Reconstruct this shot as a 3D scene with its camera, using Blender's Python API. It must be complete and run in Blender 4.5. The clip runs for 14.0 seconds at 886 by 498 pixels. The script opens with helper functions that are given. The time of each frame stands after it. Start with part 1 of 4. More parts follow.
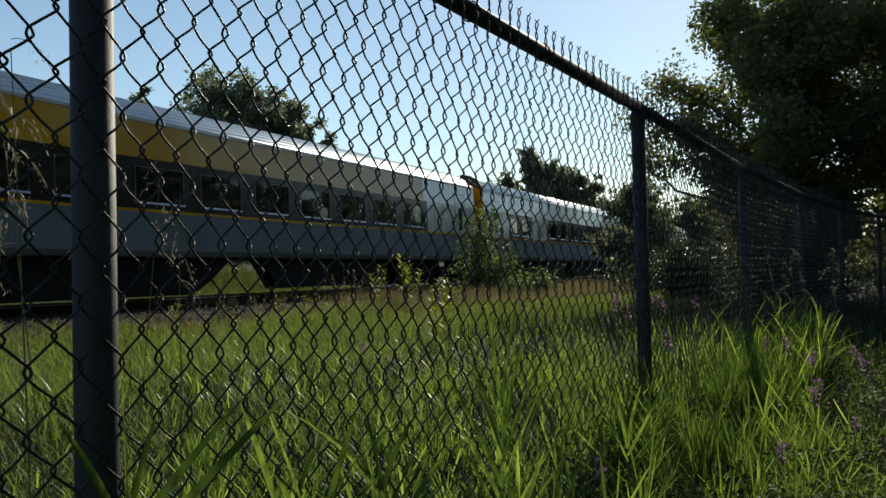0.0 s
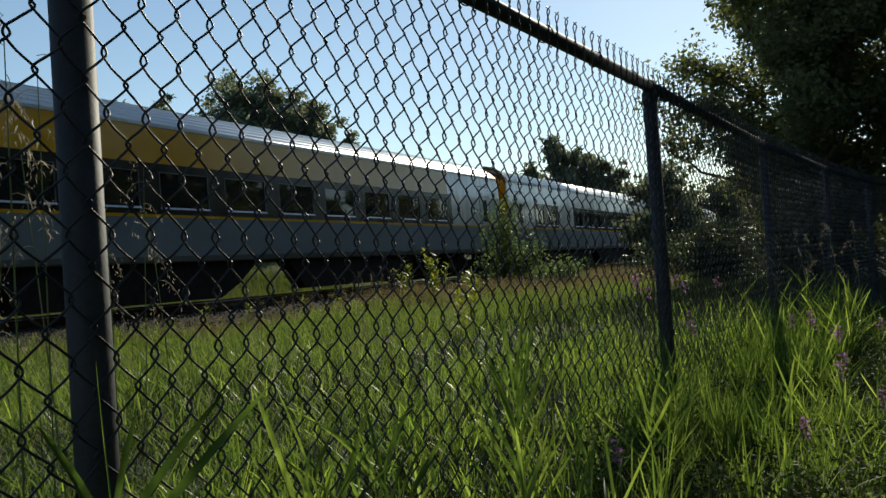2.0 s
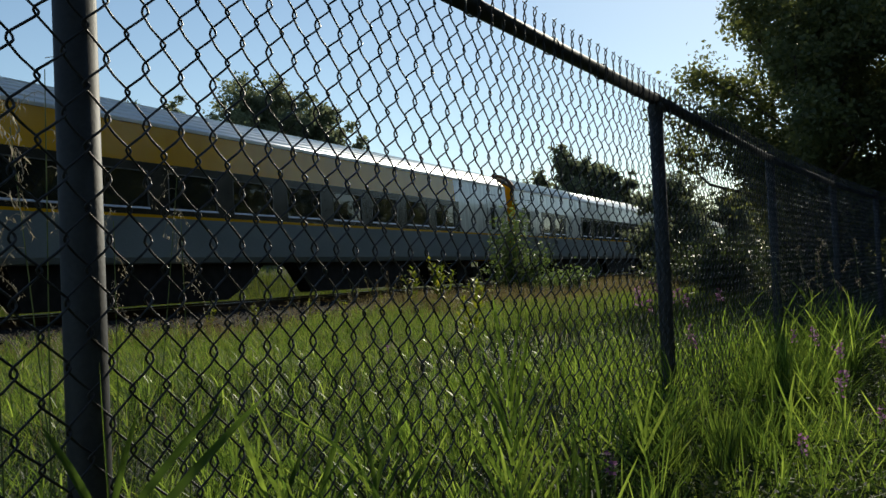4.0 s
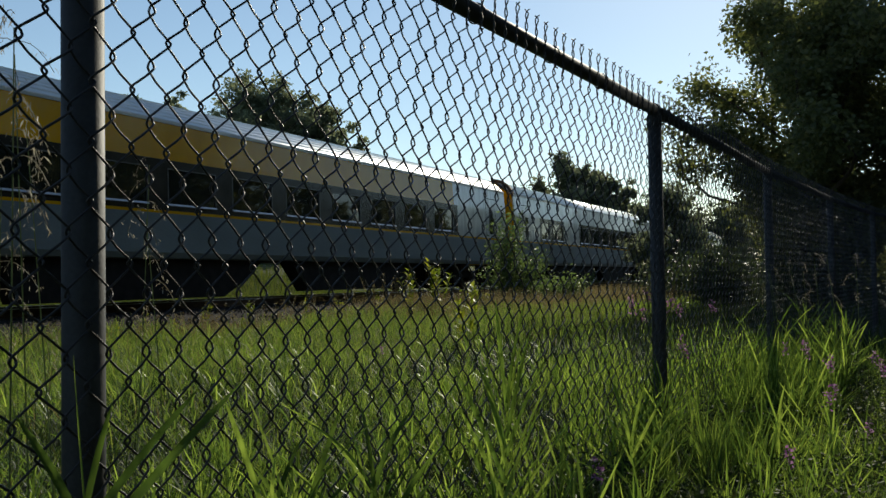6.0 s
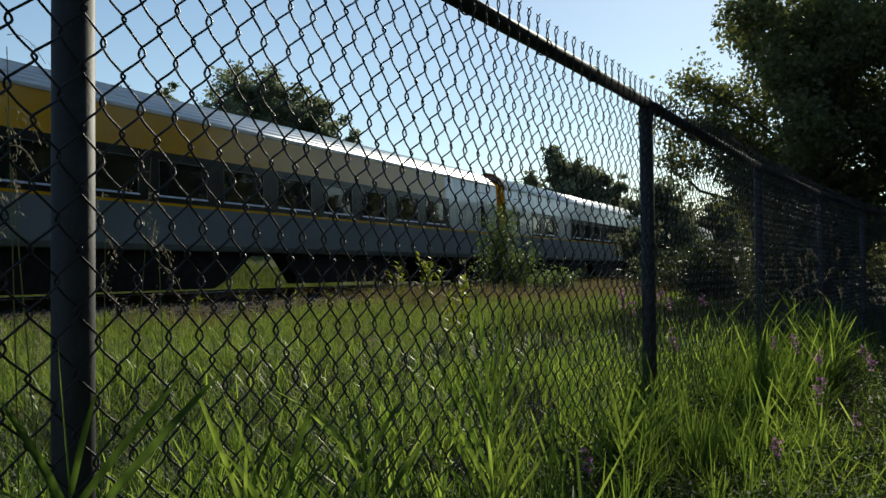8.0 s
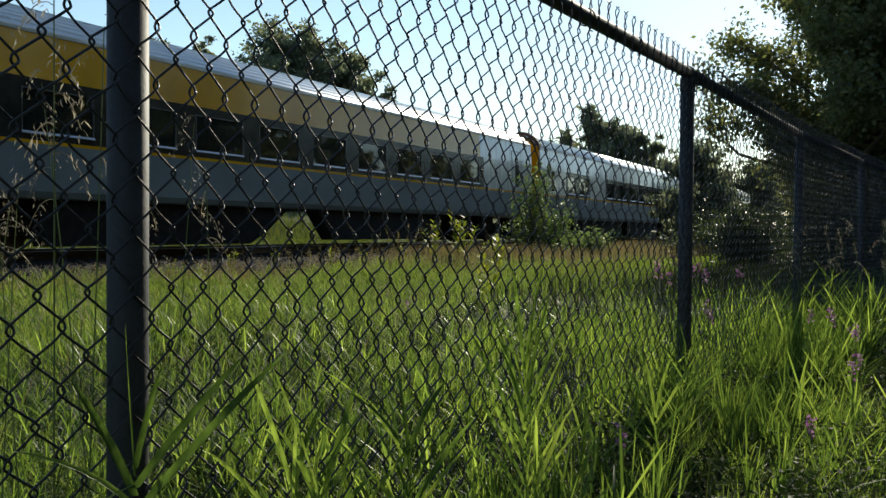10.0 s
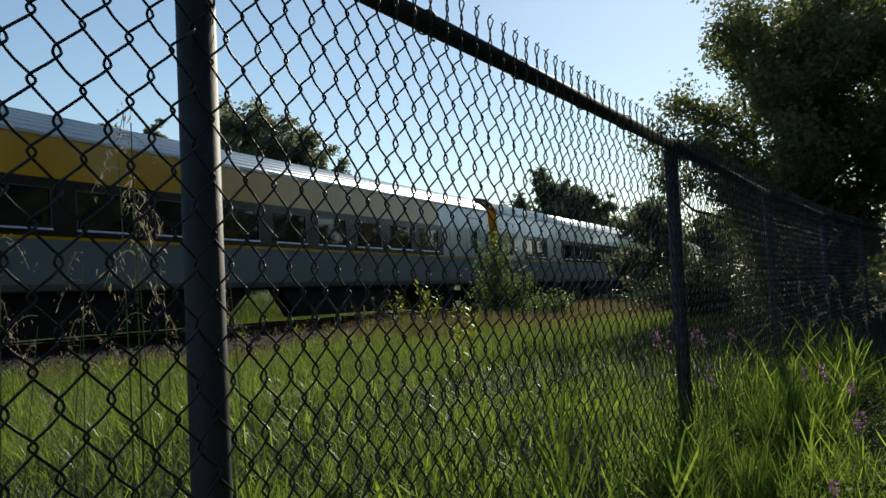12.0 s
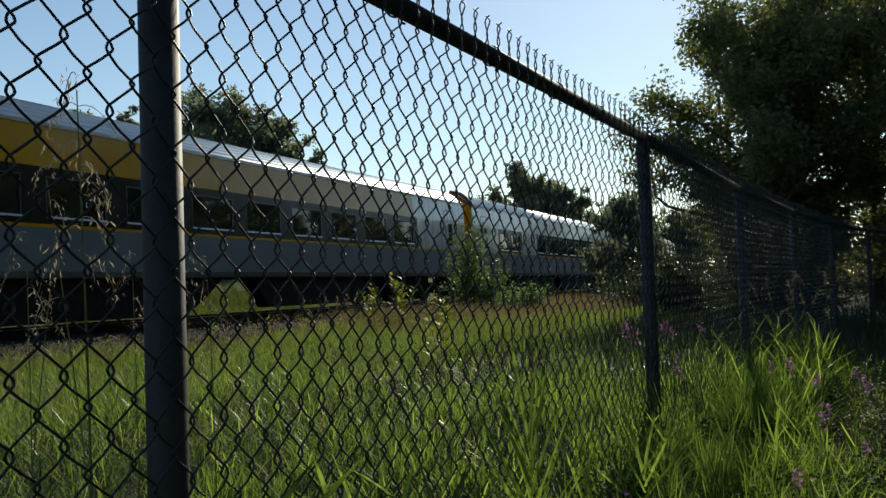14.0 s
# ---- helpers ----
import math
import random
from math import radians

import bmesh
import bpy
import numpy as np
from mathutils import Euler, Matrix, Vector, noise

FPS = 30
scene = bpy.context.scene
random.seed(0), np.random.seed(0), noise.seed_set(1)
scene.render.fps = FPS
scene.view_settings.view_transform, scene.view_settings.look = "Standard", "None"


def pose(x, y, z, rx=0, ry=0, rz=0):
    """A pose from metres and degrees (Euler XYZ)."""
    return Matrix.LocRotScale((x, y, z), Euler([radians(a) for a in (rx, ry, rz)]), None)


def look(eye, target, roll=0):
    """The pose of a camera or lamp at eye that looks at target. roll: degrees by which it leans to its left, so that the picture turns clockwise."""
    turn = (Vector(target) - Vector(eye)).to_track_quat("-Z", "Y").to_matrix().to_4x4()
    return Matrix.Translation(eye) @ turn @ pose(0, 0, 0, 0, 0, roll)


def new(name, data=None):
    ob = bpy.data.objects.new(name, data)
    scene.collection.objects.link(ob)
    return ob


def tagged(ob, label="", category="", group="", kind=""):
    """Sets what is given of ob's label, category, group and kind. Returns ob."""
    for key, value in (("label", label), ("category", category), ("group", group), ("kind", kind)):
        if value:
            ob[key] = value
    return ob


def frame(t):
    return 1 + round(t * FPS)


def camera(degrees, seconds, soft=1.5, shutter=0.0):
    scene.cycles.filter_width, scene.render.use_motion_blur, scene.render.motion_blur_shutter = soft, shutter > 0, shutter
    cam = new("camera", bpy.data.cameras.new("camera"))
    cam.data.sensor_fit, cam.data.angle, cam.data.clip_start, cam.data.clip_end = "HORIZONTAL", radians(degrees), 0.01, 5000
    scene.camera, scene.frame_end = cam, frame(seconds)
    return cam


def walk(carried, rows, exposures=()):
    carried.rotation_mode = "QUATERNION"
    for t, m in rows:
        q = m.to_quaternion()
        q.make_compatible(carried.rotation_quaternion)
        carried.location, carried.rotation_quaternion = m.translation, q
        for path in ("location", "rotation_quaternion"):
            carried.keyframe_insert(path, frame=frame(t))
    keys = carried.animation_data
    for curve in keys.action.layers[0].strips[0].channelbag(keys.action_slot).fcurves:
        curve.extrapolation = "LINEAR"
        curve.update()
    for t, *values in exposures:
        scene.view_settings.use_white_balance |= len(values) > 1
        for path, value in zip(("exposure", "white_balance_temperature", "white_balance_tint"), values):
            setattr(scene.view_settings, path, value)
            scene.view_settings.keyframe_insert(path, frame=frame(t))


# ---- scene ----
cam = camera(52.3, 14.0)
PATH = [
    (0, (0.94, -0.889, 0.844), (0.027, 0.889, 0.897), -1.3),
    (0.5, (0.936, -0.887, 0.841), (0.047, 0.904, 0.879), -1.5),
    (1, (0.932, -0.866, 0.844), (0.09, 0.948, 0.86), -1.7),
    (1.5, (0.959, -0.853, 0.847), (0.083, 0.944, 0.864), -2.8),
    (2, (0.975, -0.851, 0.826), (0.007, 0.899, 0.868), -3.8),
    (2.5, (0.989, -0.865, 0.832), (-0.04, 0.85, 0.853), -3.2),
    (3, (0.995, -0.85, 0.83), (0.0, 0.885, 0.847), -3.3),
    (3.5, (0.993, -0.848, 0.832), (0.011, 0.893, 0.871), -2.9),
    (6, (1.01, -0.868, 0.832), (0.034, 0.876, 0.896), -0.9),
    (6.5, (1.01, -0.869, 0.831), (0.049, 0.884, 0.885), -0.5),
    (7, (1.009, -0.869, 0.829), (0.052, 0.886, 0.882), -0.6),
    (9.5, (1.018, -0.874, 0.824), (0.023, 0.861, 0.821), 0.1),
    (10, (1.009, -0.896, 0.865), (-0.014, 0.822, 0.82), 0.5),
    (10.5, (0.94, -0.945, 0.906), (-0.063, 0.786, 0.905), -1.8),
    (11, (0.925, -1.0, 0.925), (-0.045, 0.749, 0.978), -2.5),
    (11.5, (0.882, -0.994, 0.935), (-0.048, 0.776, 1.004), -2.3),
    (12, (0.877, -1.004, 0.924), (-0.059, 0.761, 1.026), -2.7),
    (12.5, (0.868, -0.993, 0.922), (-0.063, 0.774, 1.018), -2.3),
    (13, (0.873, -0.986, 0.909), (-0.032, 0.796, 0.99), -1.7),
    (13.5, (0.895, -1.003, 0.903), (0.007, 0.788, 0.983), -1.8),
    (14, (0.884, -0.985, 0.908), (-0.004, 0.806, 0.992), -2.0),
]
EXPOSURES = [(t, ev, 6500, 4) for t, ev in ((0.0, 0.06), (9.3, 0.06), (9.9, 0.55), (10.2, 0.53), (10.9, 0.09), (14.0, 0.09))]
walk(cam, [(t, look(eye, target, roll)) for t, eye, target, roll in PATH], EXPOSURES)

# ---- light ----
SUN_EL, SUN_AZ = 27.2, -9.5   # degrees; azimuth east of +y
world = bpy.data.worlds.new("sky")
scene.world = world
world.use_nodes = True
wn = world.node_tree.nodes
sky = wn.new("ShaderNodeTexSky")
sky.sky_type = "NISHITA"
sky.sun_disc = False
sky.sun_elevation, sky.sun_rotation = radians(SUN_EL), radians(SUN_AZ)
sky.air_density, sky.dust_density, sky.ozone_density = 1.0, 0.14, 1.2
world.node_tree.links.new(sky.outputs[0], wn["Background"].inputs[0])
wn["Background"].inputs[1].default_value = 0.106
sun = new("sun", bpy.data.lights.new("sun", "SUN"))
sun.data.energy, sun.data.angle, sun.data.color = 4.2, radians(0.6), (1.0, 0.9, 0.74)
sun_way = Vector((math.sin(radians(SUN_AZ)) * math.cos(radians(SUN_EL)), math.cos(radians(SUN_AZ)) * math.cos(radians(SUN_EL)), math.sin(radians(SUN_EL))))
sun.matrix_world = look(sun_way * 60, (0, 0, 0))

# ---- materials ----


def mat(name, c1, c2, rough=0.6, metal=0.0, scale=6.0, fine=70.0, bump=0.15, coat=0.0, rough2=None, stretch=(1, 1, 1), random_tint=0.0, spec=0.5):
    """A two-scale noisy surface: broad stains between two colours, fine grain in relief and roughness."""
    m = bpy.data.materials.new(name)
    m.use_nodes = True
    nt = m.node_tree
    n, link = nt.nodes, nt.links.new
    b = n["Principled BSDF"]
    tc, mp = n.new("ShaderNodeTexCoord"), n.new("ShaderNodeMapping")
    mp.inputs["Scale"].default_value = stretch
    link(tc.outputs["Object"], mp.inputs[0])
    broad, grain, ramp, mix = n.new("ShaderNodeTexNoise"), n.new("ShaderNodeTexNoise"), n.new("ShaderNodeValToRGB"), n.new("ShaderNodeMath")
    broad.inputs["Scale"].default_value, broad.inputs["Detail"].default_value = scale, 5
    grain.inputs["Scale"].default_value, grain.inputs["Detail"].default_value = fine, 3
    link(mp.outputs[0], broad.inputs[0])
    link(mp.outputs[0], grain.inputs[0])
    mix.operation = "MULTIPLY_ADD"
    mix.inputs[1].default_value = 0.35
    link(grain.outputs[0], mix.inputs[0])
    link(broad.outputs[0], mix.inputs[2])
    ramp.color_ramp.elements[0].position, ramp.color_ramp.elements[1].position = 0.45, 0.9
    ramp.color_ramp.elements[0].color, ramp.color_ramp.elements[1].color = (*c1, 1), (*c2, 1)
    link(mix.outputs[0], ramp.inputs[0])
    colour = ramp.outputs[0]
    if random_tint:
        info, hsv, rng = n.new("ShaderNodeObjectInfo"), n.new("ShaderNodeHueSaturation"), n.new("ShaderNodeMapRange")
        rng.inputs[3].default_value, rng.inputs[4].default_value = 1 - random_tint, 1 + random_tint
        link(info.outputs["Random"], rng.inputs[0])
        link(rng.outputs[0], hsv.inputs["Value"])
        link(colour, hsv.inputs["Color"])
        colour = hsv.outputs[0]
    link(colour, b.inputs["Base Color"])
    b.inputs["Metallic"].default_value = metal
    rr = n.new("ShaderNodeMapRange")
    rr.inputs[3].default_value, rr.inputs[4].default_value = rough, rough2 if rough2 is not None else min(1, rough + 0.15)
    link(broad.outputs[0], rr.inputs[0])
    link(rr.outputs[0], b.inputs["Roughness"])
    b.inputs["Coat Weight"].default_value = coat
    b.inputs["Specular IOR Level"].default_value = spec
    b.inputs["Coat Roughness"].default_value = 0.08
    if bump:
        bp = n.new("ShaderNodeBump")
        bp.inputs["Strength"].default_value, bp.inputs["Distance"].default_value = bump, 0.01
        link(grain.outputs[0], bp.inputs["Height"])
        link(bp.outputs[0], b.inputs["Normal"])
    return m


def leaf_mat(name, c1, c2, c3, through_colour, share=0.5, rough=0.4, spec=0.17):
    """Leaves and blades: glossy front, light shining through, tint changing from leaf to leaf."""
    m = bpy.data.materials.new(name)
    m.use_nodes = True
    nt = m.node_tree
    n, link = nt.nodes, nt.links.new
    b, out = n["Principled BSDF"], n["Material Output"]
    geo, ramp = n.new("ShaderNodeNewGeometry"), n.new("ShaderNodeValToRGB")
    e = ramp.color_ramp.elements
    e[0].color, e[1].color = (*c1, 1), (*c3, 1)
    mid = e.new(0.55)
    mid.color = (*c2, 1)
    info, add, part_of = n.new("ShaderNodeObjectInfo"), n.new("ShaderNodeMath"), n.new("ShaderNodeMath")
    part_of.operation = "FRACT"
    link(geo.outputs["Random Per Island"], add.inputs[0])
    link(info.outputs["Random"], add.inputs[1])
    link(add.outputs[0], part_of.inputs[0])
    link(part_of.outputs[0], ramp.inputs[0])
    tc, noise_tex, vary = n.new("ShaderNodeTexCoord"), n.new("ShaderNodeTexNoise"), n.new("ShaderNodeMixRGB")
    noise_tex.inputs["Scale"].default_value = 1.3
    link(tc.outputs["Object"], noise_tex.inputs[0])
    vary.blend_type = "MULTIPLY"
    vary.inputs[0].default_value = 0.6
    link(ramp.outputs[0], vary.inputs[1])
    link(noise_tex.outputs[0], vary.inputs[2])
    gain = n.new("ShaderNodeMixRGB")
    gain.blend_type = "MULTIPLY"
    gain.inputs[0].default_value = 1.0
    gain.inputs[2].default_value = (1.45, 1.45, 1.45, 1)
    link(vary.outputs[0], gain.inputs[1])
    link(gain.outputs[0], b.inputs["Base Color"])
    b.inputs["Roughness"].default_value = rough
    b.inputs["Specular IOR Level"].default_value = spec
    tr, ms, tint = n.new("ShaderNodeBsdfTranslucent"), n.new("ShaderNodeMixShader"), n.new("ShaderNodeMixRGB")
    tint.blend_type = "MULTIPLY"
    tint.inputs[0].default_value = 1.0
    tint.inputs[2].default_value = (*through_colour, 1)
    link(gain.outputs[0], tint.inputs[1])
    link(tint.outputs[0], tr.inputs[0])
    ms.inputs[0].default_value = share
    link(b.outputs[0], ms.inputs[1])
    link(tr.outputs[0], ms.inputs[2])
    link(ms.outputs[0], out.inputs[0])
    return m


def glass_mat(name, tint):
    m = bpy.data.materials.new(name)
    m.use_nodes = True
    b = m.node_tree.nodes["Principled BSDF"]
    b.inputs["Base Color"].default_value = (*tint, 1)
    b.inputs["Roughness"].default_value = 0.03
    b.inputs["Transmission Weight"].default_value = 0.5
    b.inputs["IOR"].default_value = 1.5
    return m


GALV = mat("galvanised_steel", (0.036, 0.039, 0.045), (0.072, 0.077, 0.086), 0.55, 0.15, 5, 160, 0.06, spec=0.2)
WIRE = mat("galvanised_wire", (0.030, 0.031, 0.037), (0.070, 0.071, 0.080), 0.42, 0.5, 9, 200, 0.1)
EARTH = mat("soil_and_thatch", (0.022, 0.030, 0.012), (0.05, 0.06, 0.022), 0.95, 0, 2.5, 40, 0.6)
BALLAST = mat("ballast", (0.012, 0.011, 0.011), (0.038, 0.034, 0.032), 0.95, 0, 9, 60, 0.6, spec=0.1)
RUST = mat("rusty_steel", (0.06, 0.04, 0.03), (0.14, 0.09, 0.06), 0.7, 0.4, 10, 90, 0.3)
RAILTOP = mat("polished_rail", (0.5, 0.49, 0.48), (0.65, 0.64, 0.63), 0.34, 1.0, 4, 60, 0.05)
TIE = mat("creosoted_timber", (0.035, 0.028, 0.022), (0.09, 0.075, 0.06), 0.9, 0, 6, 80, 0.5, random_tint=0.3)
YELLOW = mat("yellow_train_paint", (0.58, 0.27, 0.006), (0.72, 0.36, 0.010), 0.10, 0, 1.2, 4, 0.22, spec=0.40, rough2=0.2, stretch=(1, 0.6, 0.4))
GREY = mat("grey_train_paint", (0.125, 0.145, 0.150), (0.19, 0.212, 0.22), 0.5, 0, 1.0, 30, 0.03, spec=0.3, stretch=(1, 0.4, 1))
# upright darker streaks in the white stand for trees mirrored in the panels
WHITE = mat("white_paint_mirrored_trees", (0.40, 0.39, 0.36), (0.70, 0.68, 0.63), 0.16, 0, 5.0, 4, 0.14, coat=0.5, stretch=(1, 1, 0.16))
ROOF = mat("white_roof_paint", (0.68, 0.70, 0.73), (0.84, 0.85, 0.86), 0.22, 0.45, 1.5, 30, 0.03, coat=0.6, stretch=(1, 0.3, 1))
BLACK = mat("black_window_band", (0.016, 0.014, 0.013), (0.040, 0.035, 0.030), 0.14, 0, 2, 40, 0.02, spec=0.3)
FRAME = mat("dark_window_frame", (0.07, 0.07, 0.072), (0.15, 0.15, 0.15), 0.32, 0.8, 6, 80, 0.02)
UNDER = mat("grimy_underframe", (0.006, 0.0055, 0.005), (0.024, 0.020, 0.018), 0.75, 0.1, 5, 50, 0.3, spec=0.2)
SILVER = mat("window_trim", (0.25, 0.25, 0.25), (0.42, 0.42, 0.42), 0.3, 0.9, 6, 80, 0.02)
RUBBER = mat("black_rubber", (0.012, 0.012, 0.012), (0.03, 0.03, 0.03), 0.8, 0, 6, 60, 0.2)
GLASS = glass_mat("tinted_glass", (0.03, 0.035, 0.035))
BARK = mat("bark", (0.035, 0.028, 0.02), (0.11, 0.09, 0.065), 0.9, 0, 6, 40, 0.7, stretch=(1, 1, 0.3))
STEM = mat("green_stem", (0.10, 0.14, 0.03), (0.20, 0.24, 0.07), 0.6, 0, 8, 60, 0.1)
STRAW = leaf_mat("straw_seed", (0.26, 0.24, 0.19), (0.40, 0.37, 0.30), (0.60, 0.57, 0.48), (1.2, 1.1, 0.95), 0.4, 0.5)
# low grass: the shade between taller blades is mixed into its colour
GRASS_SHADED = leaf_mat("meadow_grass", (0.022, 0.040, 0.015), (0.036, 0.060, 0.020), (0.075, 0.085, 0.032), (1.5, 1.45, 0.9), 0.25, 0.5, 0.10)
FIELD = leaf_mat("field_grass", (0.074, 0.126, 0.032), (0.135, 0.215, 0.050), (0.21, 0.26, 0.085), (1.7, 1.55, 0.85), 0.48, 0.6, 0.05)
DRY = leaf_mat("dry_grass", (0.135, 0.107, 0.058), (0.19, 0.158, 0.084), (0.13, 0.136, 0.054), (1.25, 1.15, 0.95), 0.45, 0.6)
REED = leaf_mat("broad_grass", (0.044, 0.078, 0.024), (0.098, 0.155, 0.038), (0.235, 0.31, 0.082), (1.9, 1.85, 1.0), 0.54, 0.36, 0.16)
WEED = leaf_mat("weed_leaf", (0.12, 0.17, 0.03), (0.18, 0.22, 0.04), (0.28, 0.28, 0.06), (1.7, 1.6, 0.7), 0.5, 0.45)
LEAF = leaf_mat("tree_leaf", (0.085, 0.105, 0.060), (0.115, 0.14, 0.075), (0.17, 0.18, 0.09), (1.7, 1.6, 0.8), 0.45, 0.5, 0.25)
# distance haze is mixed into this leaf colour: paler and bluer than the near trees
LEAF_HAZED = leaf_mat("hazed_leaf", (0.12, 0.15, 0.10), (0.155, 0.185, 0.125), (0.18, 0.21, 0.145), (1.5, 1.4, 1.1), 0.58, 0.5)
BUSH = leaf_mat("bush_leaf", (0.080, 0.118, 0.060), (0.105, 0.150, 0.072), (0.145, 0.195, 0.09), (1.5, 1.5, 0.8), 0.45, 0.5)
# bush leaf darkened in colour for the shade under the trees
SHRUB = leaf_mat("shaded_shrub_leaf", (0.045, 0.062, 0.036), (0.060, 0.082, 0.045), (0.085, 0.105, 0.055), (1.4, 1.4, 0.8), 0.3, 0.5)
BANK = leaf_mat("bank_grass", (0.050, 0.078, 0.022), (0.075, 0.108, 0.030), (0.13, 0.145, 0.05), (1.6, 1.5, 0.8), 0.45, 0.7, 0.05)
VETCH = leaf_mat("vetch_leaf", (0.020, 0.036, 0.016), (0.030, 0.050, 0.020), (0.055, 0.065, 0.028), (1.4, 1.4, 0.9), 0.2, 0.6, 0.06)
PURPLE = leaf_mat("purple_petal", (0.20, 0.08, 0.19), (0.28, 0.13, 0.26), (0.40, 0.25, 0.36), (1.3, 1.2, 1.4), 0.45, 0.5)

# ---- building tools ----
rng = np.random.default_rng(7)


def thing(name, m=None, label="", category="", group="", kind=""):
    ob = new(name)
    ob.empty_display_size = 0.1
    if m is not None:
        ob.matrix_world = m
    return tagged(ob, label, category, group, kind)


def part(name, data, material, parent=None, label="", m=None, smooth=False):
    """Links a bmesh or a mesh as one object under a thing or a part."""
    if isinstance(data, bmesh.types.BMesh):
        me = bpy.data.meshes.new(name)
        bmesh.ops.recalc_face_normals(data, faces=data.faces)
        data.to_mesh(me)
        data.free()
    else:
        me = data
    if material is not None and not me.materials:
        me.materials.append(material)
    if smooth:
        me.shade_smooth()
    ob = new(name, me)
    if parent is not None:
        ob.parent = parent
    if m is not None:
        ob.matrix_basis = m
    return tagged(ob, label)


def quads(name, V, F):
    """A mesh from arrays of vertices (n,3) and quads (k,4)."""
    me = bpy.data.meshes.new(name)
    V, F = np.ascontiguousarray(V, dtype=np.float32).reshape(-1, 3), np.ascontiguousarray(F, dtype=np.int32).reshape(-1, 4)
    me.vertices.add(len(V))
    me.vertices.foreach_set("co", V.ravel())
    me.loops.add(F.size)
    me.loops.foreach_set("vertex_index", F.ravel())
    me.polygons.add(len(F))
    me.polygons.foreach_set("loop_start", np.arange(0, F.size, 4, dtype=np.int32))
    me.update(calc_edges=True)
    me.validate()
    return me


def blade_arrays(base, h, w, az, lean, droop, segs=3, twist=0.0, fold=False, roll=None):
    """Grass blades: tapered ribbons that lean and droop to az; folded ones have a sunken midrib."""
    n = len(base)
    t = np.linspace(0, 1, segs + 1)[None, :]
    out = h[:, None] * (lean[:, None] * t + droop[:, None] * t ** 2.2)
    up = h[:, None] * (t - 0.42 * droop[:, None] * t ** 2.6 - 0.25 * lean[:, None] ** 2 * t)
    ca, sa = np.cos(az)[:, None], np.sin(az)[:, None]
    c = np.stack([base[:, 0:1] + out * ca, base[:, 1:2] + out * sa, base[:, 2:3] + up], -1)
    prof = np.clip(1.25 * (1 - t) ** 0.55 * (0.55 + 0.8 * t), 0.05, 1.0)
    fa = az[:, None] + twist * t if roll is None else (az + roll)[:, None] + twist * t
    side = np.stack([-np.sin(fa) * np.ones_like(t), np.cos(fa) * np.ones_like(t), np.zeros_like(out)], -1)
    half = (w[:, None] * prof * 0.5)[..., None] * side
    if fold:
        dip = (w[:, None] * prof * 0.22)[..., None] * np.stack([np.cos(fa) * np.ones_like(t), np.sin(fa) * np.ones_like(t), -0.5 * np.ones_like(out)], -1)
        V, row = np.stack([c - half, c + dip, c + half], 2), 3
    else:
        V, row = np.stack([c - half, c + half], 2), 2
    one = np.array([[row * q + e, row * q + e + 1, row * q + row + e + 1, row * q + row + e] for q in range(segs) for e in range(row - 1)])
    F = (np.arange(n)[:, None, None] * row * (segs + 1) + one[None]).reshape(-1, 4)
    return V.reshape(-1, 3), F


def leaf_arrays(pos, size, spread=1.0, aspect=0.5, droop=0.0):
    """Loose leaves: folded lozenges at pos, each turned at random."""
    n = len(pos)
    a, b = rng.uniform(0, 2 * np.pi, n), np.arcsin(rng.uniform(-1, 1, n)) * spread - droop
    d = np.stack([np.cos(a) * np.cos(b), np.sin(a) * np.cos(b), np.sin(b)], -1)
    r = rng.normal(size=(n, 3))
    s = np.cross(d, r)
    s /= np.linalg.norm(s, axis=1, keepdims=True) + 1e-9
    size = np.broadcast_to(size, (n,))[:, None]
    bend = np.cross(d, s) * size * 0.14
    V = np.stack([pos, pos + d * size * 0.45 + s * size * aspect * 0.5 + bend, pos + d * size, pos + d * size * 0.45 - s * size * aspect * 0.5 + bend], 1)
    return V.reshape(-1, 3), np.arange(4 * n).reshape(n, 4)


def merge(*pairs):
    V, F, k = [], [], 0
    for v, f in pairs:
        V.append(v)
        F.append(f + k)
        k += len(v)
    return np.concatenate(V), np.concatenate(F)


def tube_arrays(P, R, sides=6):
    """A tube along points P (n,3) with radii R."""
    P = np.asarray(P, float)
    n = len(P)
    R = np.broadcast_to(np.asarray(R, float), (n,))
    T = np.gradient(P, axis=0)
    T /= np.linalg.norm(T, axis=1, keepdims=True) + 1e-12
    ref = np.array([1.0, 0, 0]) if abs(T[0][0]) < 0.8 else np.array([0, 1.0, 0])
    A = np.cross(T, ref)
    A /= np.linalg.norm(A, axis=1, keepdims=True) + 1e-12
    B = np.cross(T, A)
    ang = np.linspace(0, 2 * np.pi, sides, endpoint=False)
    V = P[:, None] + R[:, None, None] * (np.cos(ang)[None, :, None] * A[:, None] + np.sin(ang)[None, :, None] * B[:, None])
    i, j = np.meshgrid(np.arange(n - 1), np.arange(sides), indexing="ij")
    F = np.stack([i * sides + j, i * sides + (j + 1) % sides, (i + 1) * sides + (j + 1) % sides, (i + 1) * sides + j], -1)
    return V.reshape(-1, 3), F.reshape(-1, 4)


